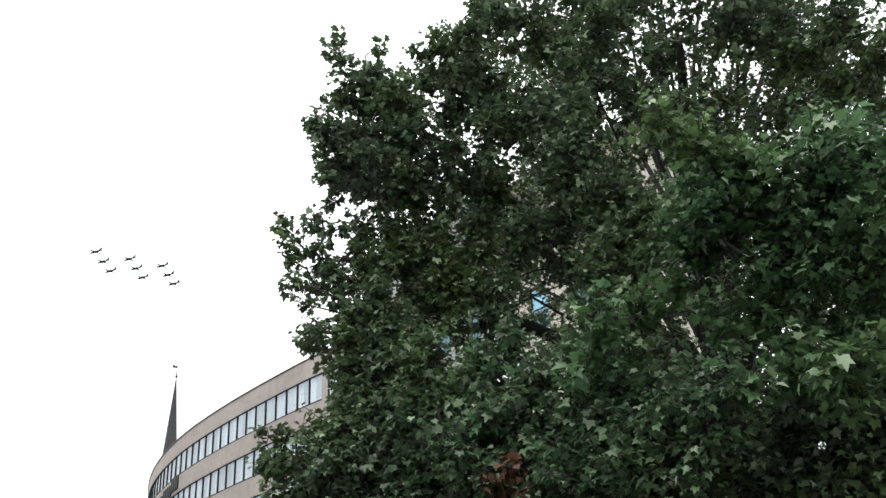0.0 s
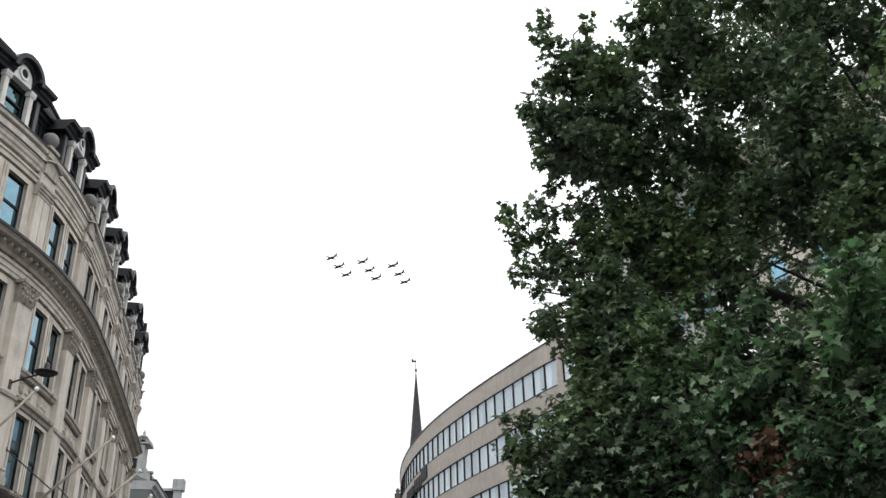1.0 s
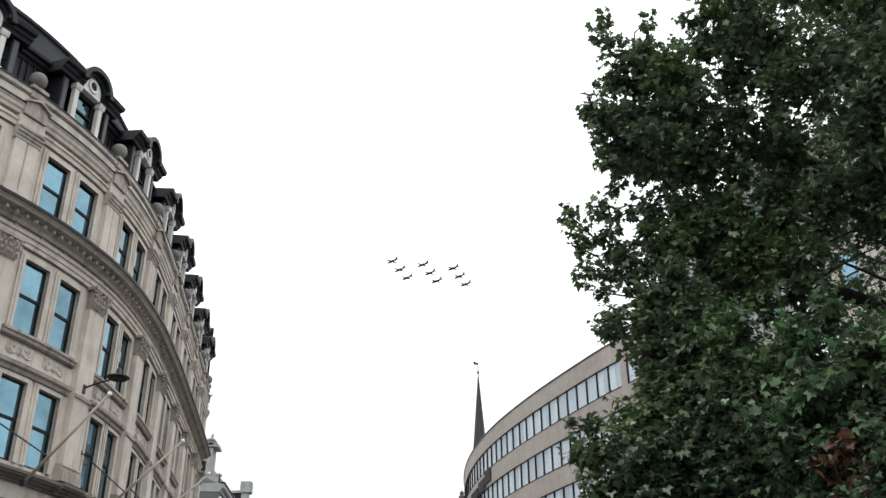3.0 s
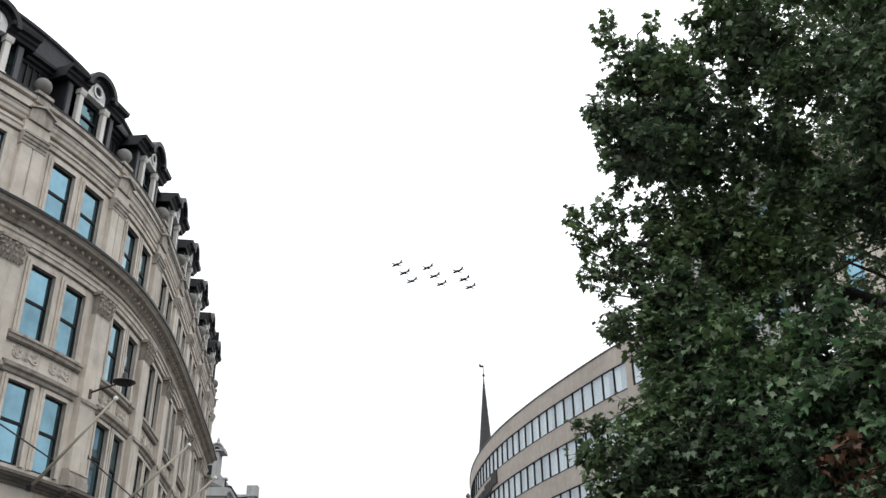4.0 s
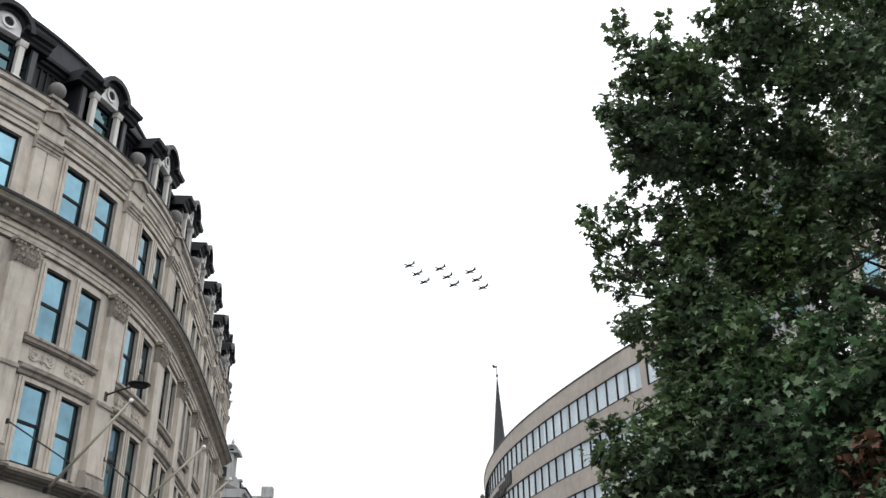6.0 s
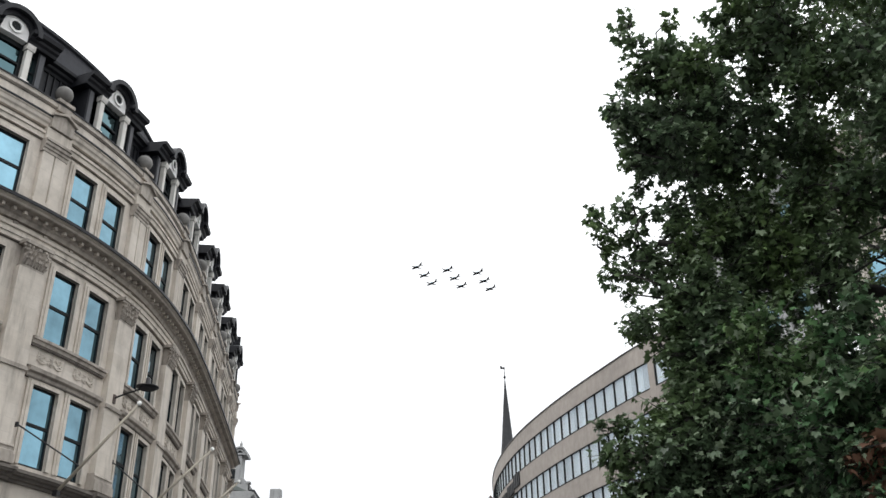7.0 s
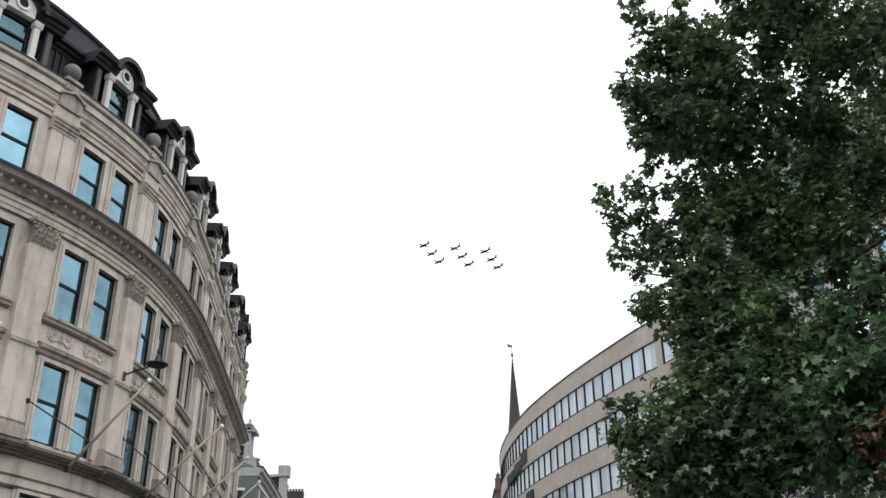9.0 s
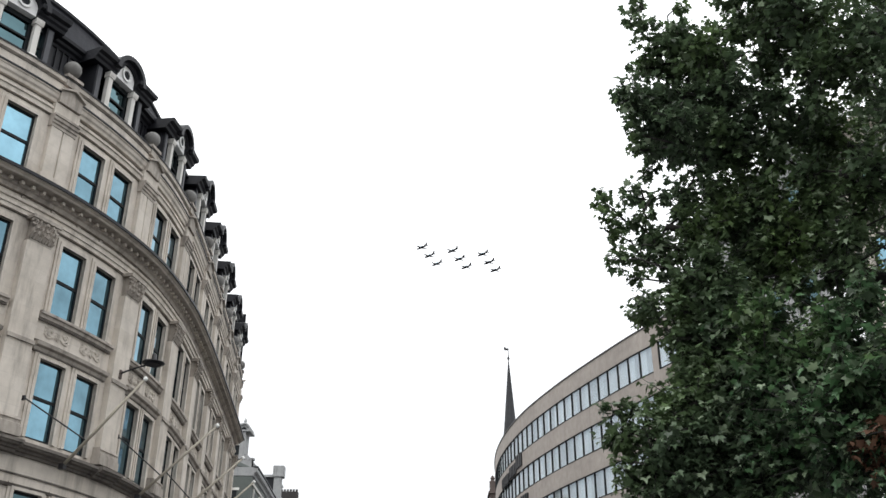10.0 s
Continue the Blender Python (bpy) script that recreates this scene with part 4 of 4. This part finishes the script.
# the crown by its main boughs: where each clump of foliage is centred, and how far it spreads
UPPER_EDGE = [(4.77, 11.37, 10.52, 0.26), (4.94, 11.45, 11.03, 0.21), (3.20, 12.17, 12.21, 0.20), (3.02, 12.01, 11.72, 0.19), (3.85, 11.92, 11.97, 0.19), (3.23, 11.89, 11.37, 0.27), (3.62, 11.92, 11.20, 0.39), (4.51, 11.76, 11.84, 0.24), (4.77, 11.44, 11.79, 0.27), (3.50, 12.19, 10.87, 0.50), (3.92, 11.35, 10.54, 0.46), (3.18, 12.04, 10.96, 0.25), (2.76, 12.28, 10.45, 0.19), (2.99, 11.85, 10.09, 0.35), (3.70, 12.13, 10.09, 0.51), (4.15, 11.27, 9.81, 0.49), (2.87, 12.11, 9.60, 0.18), (3.40, 12.45, 9.83, 0.40), (3.00, 12.01, 9.19, 0.21), (3.65, 12.14, 9.37, 0.37), (3.99, 11.33, 9.13, 0.43), (4.59, 11.59, 11.13, 0.43), (5.28, 11.79, 11.94, 0.48)]
TIP_SPRAY = [(2.90, 11.97, 8.11, 0.17), (3.17, 12.04, 8.44, 0.15), (3.03, 12.00, 7.59, 0.16), (3.75, 11.88, 8.83, 0.22), (3.59, 12.00, 7.17, 0.22), (3.84, 11.38, 6.75, 0.31), (3.40, 11.98, 6.95, 0.15), (2.41, 12.35, 8.49, 0.14), (2.71, 12.08, 8.52, 0.16), (2.96, 12.16, 8.45, 0.15), (2.33, 12.09, 7.89, 0.16), (2.67, 12.16, 8.06, 0.19), (2.96, 12.23, 7.93, 0.21), (2.43, 12.14, 7.41, 0.15), (2.83, 12.19, 7.52, 0.17), (2.71, 12.01, 7.07, 0.10), (3.10, 11.99, 7.22, 0.15), (3.62, 11.45, 7.19, 0.36), (4.10, 11.77, 7.94, 0.42), (3.64, 12.05, 8.57, 0.18), (3.99, 11.73, 8.43, 0.23), (4.21, 11.84, 8.92, 0.31), (3.38, 12.10, 7.56, 0.27), (3.54, 12.05, 8.06, 0.47)]
LOWER_EDGE = [(3.08, 11.49, 5.44, 0.17), (3.38, 11.74, 6.86, 0.23), (3.89, 11.30, 5.65, 0.44), (3.69, 11.17, 4.89, 0.43), (3.77, 10.99, 4.30, 0.47), (3.22, 11.11, 4.15, 0.38), (2.80, 11.82, 6.56, 0.17), (3.07, 11.77, 6.66, 0.19), (3.73, 11.54, 6.43, 0.42), (2.15, 11.58, 5.02, 0.14), (2.37, 11.52, 4.94, 0.16), (2.22, 11.46, 4.62, 0.18), (2.55, 11.40, 4.61, 0.23), (2.19, 11.36, 4.22, 0.14), (2.91, 11.27, 4.45, 0.43), (3.29, 11.66, 6.42, 0.38), (3.36, 11.54, 5.97, 0.45), (3.53, 11.33, 5.30, 0.49), (3.27, 11.24, 4.68, 0.58), (3.01, 11.66, 6.11, 0.27), (3.33, 11.45, 5.57, 0.35), (2.57, 11.29, 4.22, 0.47), (2.77, 11.42, 4.86, 0.30), (3.15, 11.37, 5.06, 0.32)]
FRONT_LOW = [(4.62, 9.67, 4.10, 0.48), (4.73, 9.47, 4.32, 0.35), (3.97, 10.85, 5.91, 0.54), (4.06, 10.69, 5.15, 0.63), (3.93, 10.86, 4.48, 0.63), (4.45, 10.10, 5.61, 0.47), (4.50, 9.97, 4.89, 0.60), (4.41, 10.06, 4.18, 0.64), (4.86, 9.29, 5.08, 0.54), (4.84, 9.24, 4.36, 0.57), (5.19, 8.52, 5.11, 0.50), (5.16, 8.46, 4.49, 0.55), (5.06, 8.59, 3.86, 0.60), (5.38, 7.78, 4.62, 0.43), (5.34, 7.73, 4.06, 0.48), (5.29, 7.74, 3.56, 0.51), (5.52, 7.00, 4.36, 0.37), (5.57, 6.54, 4.22, 0.34), (4.80, 9.25, 3.83, 0.50), (4.72, 9.65, 5.76, 0.33), (5.45, 7.09, 3.90, 0.44)]
STREET_BOUGH = [(5.66, 6.68, 6.77, 0.43), (5.98, 7.00, 6.35, 0.53), (6.03, 7.54, 6.22, 0.46), (6.16, 6.54, 6.70, 0.53), (6.53, 6.82, 6.19, 0.60), (6.51, 5.87, 6.58, 0.51), (6.82, 6.20, 6.20, 0.59), (7.47, 6.15, 6.80, 0.56), (6.84, 5.85, 5.61, 0.50), (6.69, 6.66, 5.67, 0.42), (6.13, 6.69, 5.61, 0.30), (6.82, 6.21, 5.29, 0.40), (5.48, 7.93, 5.51, 0.42), (4.77, 7.59, 5.23, 0.39), (6.48, 6.86, 4.80, 0.34), (6.33, 6.06, 4.33, 0.47), (7.25, 5.71, 6.09, 0.63), (7.46, 6.16, 5.22, 0.63)]
MIDDLE = [(3.97, 12.25, 8.72, 0.32), (5.14, 11.26, 7.85, 0.39), (5.42, 10.97, 7.29, 0.32), (4.49, 11.84, 8.34, 0.47), (5.31, 11.15, 9.40, 0.52), (4.24, 12.03, 7.06, 0.46), (4.80, 11.55, 6.83, 0.42), (5.06, 11.32, 7.41, 0.32), (5.73, 10.68, 8.11, 0.45), (5.63, 10.86, 10.10, 0.58), (5.41, 11.10, 11.02, 0.61), (6.13, 10.24, 8.58, 0.60), (6.47, 9.75, 7.55, 0.51), (6.20, 10.21, 9.48, 0.56), (6.60, 9.63, 8.32, 0.44), (6.64, 9.46, 6.91, 0.42), (6.21, 10.06, 7.14, 0.35), (5.27, 11.11, 6.80, 0.31), (6.81, 9.27, 7.70, 0.41), (5.17, 11.25, 8.33, 0.33), (4.84, 11.56, 9.04, 0.60), (4.63, 11.71, 7.86, 0.58), (4.65, 11.70, 7.42, 0.59), (4.49, 11.86, 9.35, 0.45)]
TOP = [(5.03, 10.81, 11.61, 0.40), (5.69, 10.99, 12.31, 0.61), (6.45, 11.10, 12.22, 0.70), (6.06, 10.54, 10.20, 0.56), (6.96, 10.52, 10.94, 0.66), (6.84, 9.79, 11.38, 0.58), (7.50, 9.87, 10.14, 0.56), (8.06, 10.01, 11.04, 0.40), (8.53, 8.71, 11.03, 0.48), (9.27, 8.60, 10.90, 0.58), (9.25, 7.61, 10.10, 0.44), (9.03, 8.52, 9.42, 0.33), (9.90, 8.23, 9.80, 0.57), (9.70, 7.41, 9.55, 0.54), (8.45, 9.39, 9.90, 0.38), (7.53, 9.28, 9.13, 0.42), (9.25, 8.29, 10.22, 0.45), (6.98, 10.78, 13.64, 0.92), (7.72, 9.41, 12.60, 0.73), (9.10, 8.77, 12.41, 0.87), (9.50, 7.30, 11.16, 0.80)]
SHADED_LOW = [(6.40, 7.88, 4.09, 0.56), (7.14, 7.84, 4.29, 0.64), (7.88, 7.77, 4.46, 0.67), (6.91, 7.75, 3.67, 0.62), (7.70, 7.63, 3.73, 0.69), (6.32, 7.94, 3.59, 0.55), (7.40, 7.61, 4.90, 0.42), (8.18, 7.46, 5.31, 0.52), (7.80, 6.87, 4.43, 0.77), (7.98, 7.34, 3.63, 0.79), (5.90, 8.25, 3.94, 0.46)]
GROUPS = ((UPPER_EDGE, 6.5, 0.9), (TIP_SPRAY, 5.8, 1.0), (LOWER_EDGE, 4.2, 1.35), (FRONT_LOW, 3.6, 1.2), (STREET_BOUGH, 5.2, 1.0), (MIDDLE, 6.0, 0.85), (TOP, 8.0, 0.78), (SHADED_LOW, 3.2, 1.2))
clumps = [(np.array(c), foot, dense, gi) for gi, (group, foot, dense) in enumerate(GROUPS) for c in group]
# lesser clumps beside and behind the larger ones close the boughs up
for c, foot, dense, gi in clumps[:]:
    if c[3] > 0.36:
        for k in range((4, 3, 4, 2, 2, 4, 2, 2)[gi]):
            off = rng.normal(size=3) * np.array((0.55, 0.5, 0.5)) + np.array((0.3, 0.5, 0.0))
            clumps.append((np.array((*(c[:3] + off * c[3] * 1.5), c[3] * rng.uniform(0.6, 1.0))), foot, dense * 0.72, gi))
# the rest of the crown, a tall open dome round the trunk
for i in range(110):
    a = i * 2.39996
    h = (i + 0.5) / 110
    z = 4.0 + 13.2 * h
    r = 6.2 * math.sqrt(max(0.06, 1 - (abs(h - 0.38) / 0.7) ** 2.2)) * (0.5 + 0.42 * rng.random())
    x, y = 11.2 + r * math.cos(a), 13.8 + r * math.sin(a)
    size = rng.uniform(1.0, 1.7)
    lean = 6.2 + 0.25 * (y - 13) + max(0.0, z - 10.5) * 0.45
    if x - size > lean - 1.5:
        clumps.append((np.array((x, y, z, size)), min(max(0.55 * z, 4.0), 11.0), 0.27 if z < 11 else 0.24, 8))

LV, LF = leaf_shape()
limbs, twig, shoots = [], [], []
for group, foot, dense in GROUPS:
    mean = Vector(np.mean(np.array(group), axis=0)[:3]) - TREE
    start = Vector((0.1, 0, foot))
    mid = start.lerp(mean, 0.55) + Vector((0.1, 0.2, 0.5))
    limbs.append(([start, start.lerp(mid, 0.5) + Vector((0, 0, 0.3)), mid, mid.lerp(mean, 0.6) + Vector((0, 0, 0.1)), mean], [0.17, 0.14, 0.11, 0.085, 0.05]))
joined = [[pts[2], pts[3], pts[4]] for pts, radii in limbs]
for c, foot, dense, gi in sorted(clumps, key=lambda q: (q[3], (Vector(q[0][:3]) - TREE - (limbs[q[3]][0][4] if q[3] < 8 else Vector())).length)):
    end = Vector(c[:3]) - TREE
    rad = c[3]
    if gi < 8:
        # each clump's branchlet leaves the nearest wood of its bough
        root = min(joined[gi], key=lambda q: (q - end).length + 1.4 * max(0.0, q.z - end.z + 0.2))
        bend = root.lerp(end, 0.5) + Vector((rng.normal() * 0.08, rng.normal() * 0.08, 0.06))
        limbs.append(([root, bend, end], [0.02, 0.015, 0.008]))
        joined[gi].append(end)
    else:
        root = Vector((0.1, 0, foot))
        bend = root.lerp(end, 0.5) + Vector((rng.normal() * 0.3, rng.normal() * 0.3, 0.6))
        limbs.append(([root, root.lerp(bend, 0.5) + Vector((0, 0, 0.3)), bend, end], [0.08, 0.06, 0.04, 0.015]))
    # leafy shoots that radiate from the clump's middle and turn up or hang at their tips
    stretch = Vector(rng.uniform(0.75, 1.3, 3)) if rad > 0.23 else Vector((0.85, 0.7, 1.25))
    for _ in range(int(dense * (104 if rad > 0.3 else 60) * rad ** 2) + 3):
        d = Vector(rng.normal(size=3)).normalized() * stretch
        tip = rad * min(0.45 + 0.35 * abs(rng.normal()) + 0.35 * rng.random(), 1.5)
        length = min(tip * 0.85, rng.uniform(0.3, 0.55))
        a, b = end + d * (tip - length), end + d * tip + Vector(rng.normal(size=3)) * 0.09
        if b.z < 2.4:
            continue
        if gi < 8:
            twig.append((end, a))
        twig.append((a, b))
        shoots.append((a, b, gi))

# each shoot carries leaves on short stalks, smaller towards its tip
centre, size_, aim, which = [], [], [], []
for a, b, gi in shoots:
    d = (b - a).normalized()
    count = rng.integers(11, 17)
    for j in range(count):
        u = (j + rng.random()) / count
        o = Vector(rng.normal(size=3))
        o = (o - d * o.dot(d) * 0.7 + d * 0.35 + Vector((0, 0, -0.25))).normalized()
        s = (0.08 + 0.105 * rng.random() ** 1.4) * (1.0 - 0.4 * u * u) * (1.0 if rng.random() < 0.93 else 1.35)
        p = a.lerp(b, u) + o * (0.05 + 0.3 * s)
        centre.append(tuple(p))
        size_.append(s)
        aim.append(tuple(o + Vector((0, 0, -0.35))))
        which.append(gi)
N = len(centre)
centre, size_, aim, which = np.array(centre), np.array(size_), np.array(aim), np.array(which)
# a blade points away from its shoot and droops; its face looks up, tilted any way
nz = np.stack([rng.normal(size=N) * 0.55, rng.normal(size=N) * 0.55, np.ones(N)], 1) + aim * 0.45 * rng.random((N, 1))
nz /= np.linalg.norm(nz, axis=1, keepdims=True)
ay = aim - nz * np.sum(aim * nz, axis=1, keepdims=True)
ay /= np.linalg.norm(ay, axis=1, keepdims=True)
ax = np.cross(ay, nz)
ROT = np.stack([ax, ay, nz], 2)
ROT[:, :, 0] *= rng.uniform(0.72, 1.08, N)[:, None]
SHAPE = np.repeat(LV[None], N, axis=0)
SHAPE[:, :, 2] *= rng.uniform(0.2, 2.0, N)[:, None]
V = np.einsum("nij,nvj->nvi", ROT, SHAPE) * size_[:, None, None] + centre[:, None, :]
F = LF[None] + (np.arange(N) * len(LV))[:, None, None]


def leaf_mesh(name, keep, mat, label):
    k = int(keep.sum())
    me = bpy.data.meshes.new(name)
    me.vertices.add(k * V.shape[1])
    me.vertices.foreach_set("co", V[keep].ravel())
    me.loops.add(k * F.shape[1] * 3)
    me.loops.foreach_set("vertex_index", F[:k].ravel().astype(np.int32))
    me.polygons.add(k * F.shape[1])
    me.polygons.foreach_set("loop_start", np.arange(k * F.shape[1], dtype=np.int32) * 3)
    me.update(calc_edges=True)
    me.materials.append(mat)
    ob = new(name, me)
    ob.parent = tree
    return tagged(ob, label, kind="stuff")


# a withered spray low on the street side
dead = np.zeros(N, bool)
for spot, reach in (((4.52, 9.47, 3.98), 0.36), ((4.67, 9.42, 4.34), 0.14)):
    dead |= np.linalg.norm(centre + np.array(TREE) - np.array(spot), axis=1) < reach
dead &= rng.random(N) < 0.6
# street-side leaves in the brighter copy: part fresh growth, part painted light
lit_fresh = ((which == 4) | ((which == 3) & (rng.random(N) < 0.4))) & ~dead
leaf_mesh("crown", ~dead & ~lit_fresh, LEAF, "dense dark green lobed leaves")
leaf_mesh("fresh_foliage", lit_fresh, LIT_FRESH_LEAF, "brighter green lobed leaves on the street side")
leaf_mesh("withered_spray", dead, DEAD_LEAF, "withered rusty brown leaves")
b2 = tube(bmesh.new(), [(0, 0, 0), (0.03, 0, 0.5), (0.05, 0, 2), (0, 0.1, 5), (0.2, 0, 9), (0.1, 0.1, 12.5), (0.25, 0, 16)], [0.62, 0.48, 0.42, 0.36, 0.22, 0.1, 0.02], 14)
part("trunk", b2, BARK, tree, smooth=True)
for pts, radii in limbs:
    if radii[0] > 0.05:
        part("limb", tube(bmesh.new(), pts, radii, 8), BARK, tree, smooth=True)
TV, TF = [], []


def twig_prism(a, b, r0, r1):
    a, b = Vector(a), Vector(b)
    d = (b - a).normalized()
    u = d.orthogonal().normalized()
    w = d.cross(u)
    k = len(TV)
    for p, r in ((a, r0), (b, r1)):
        for t in range(3):
            TV.append(tuple(p + (u * math.cos(2.094 * t) + w * math.sin(2.094 * t)) * r))
    for t in range(3):
        TF.append((k + t, k + (t + 1) % 3, k + 3 + (t + 1) % 3, k + 3 + t))


for pts, radii in limbs:
    if radii[0] < 0.05:
        for (a, b), (r0, r1) in zip(zip(pts, pts[1:]), zip(radii, radii[1:])):
            twig_prism(a, b, r0, r1)
for a, b in twig:
    twig_prism(a, b, 0.008, 0.003)
me = bpy.data.meshes.new("twig")
me.from_pydata(TV, [], TF)
me.materials.append(BARK)
tw = new("twig", me)
tw.parent = tree
tagged(tw, "thin dark twigs among the leaves", kind="stuff")
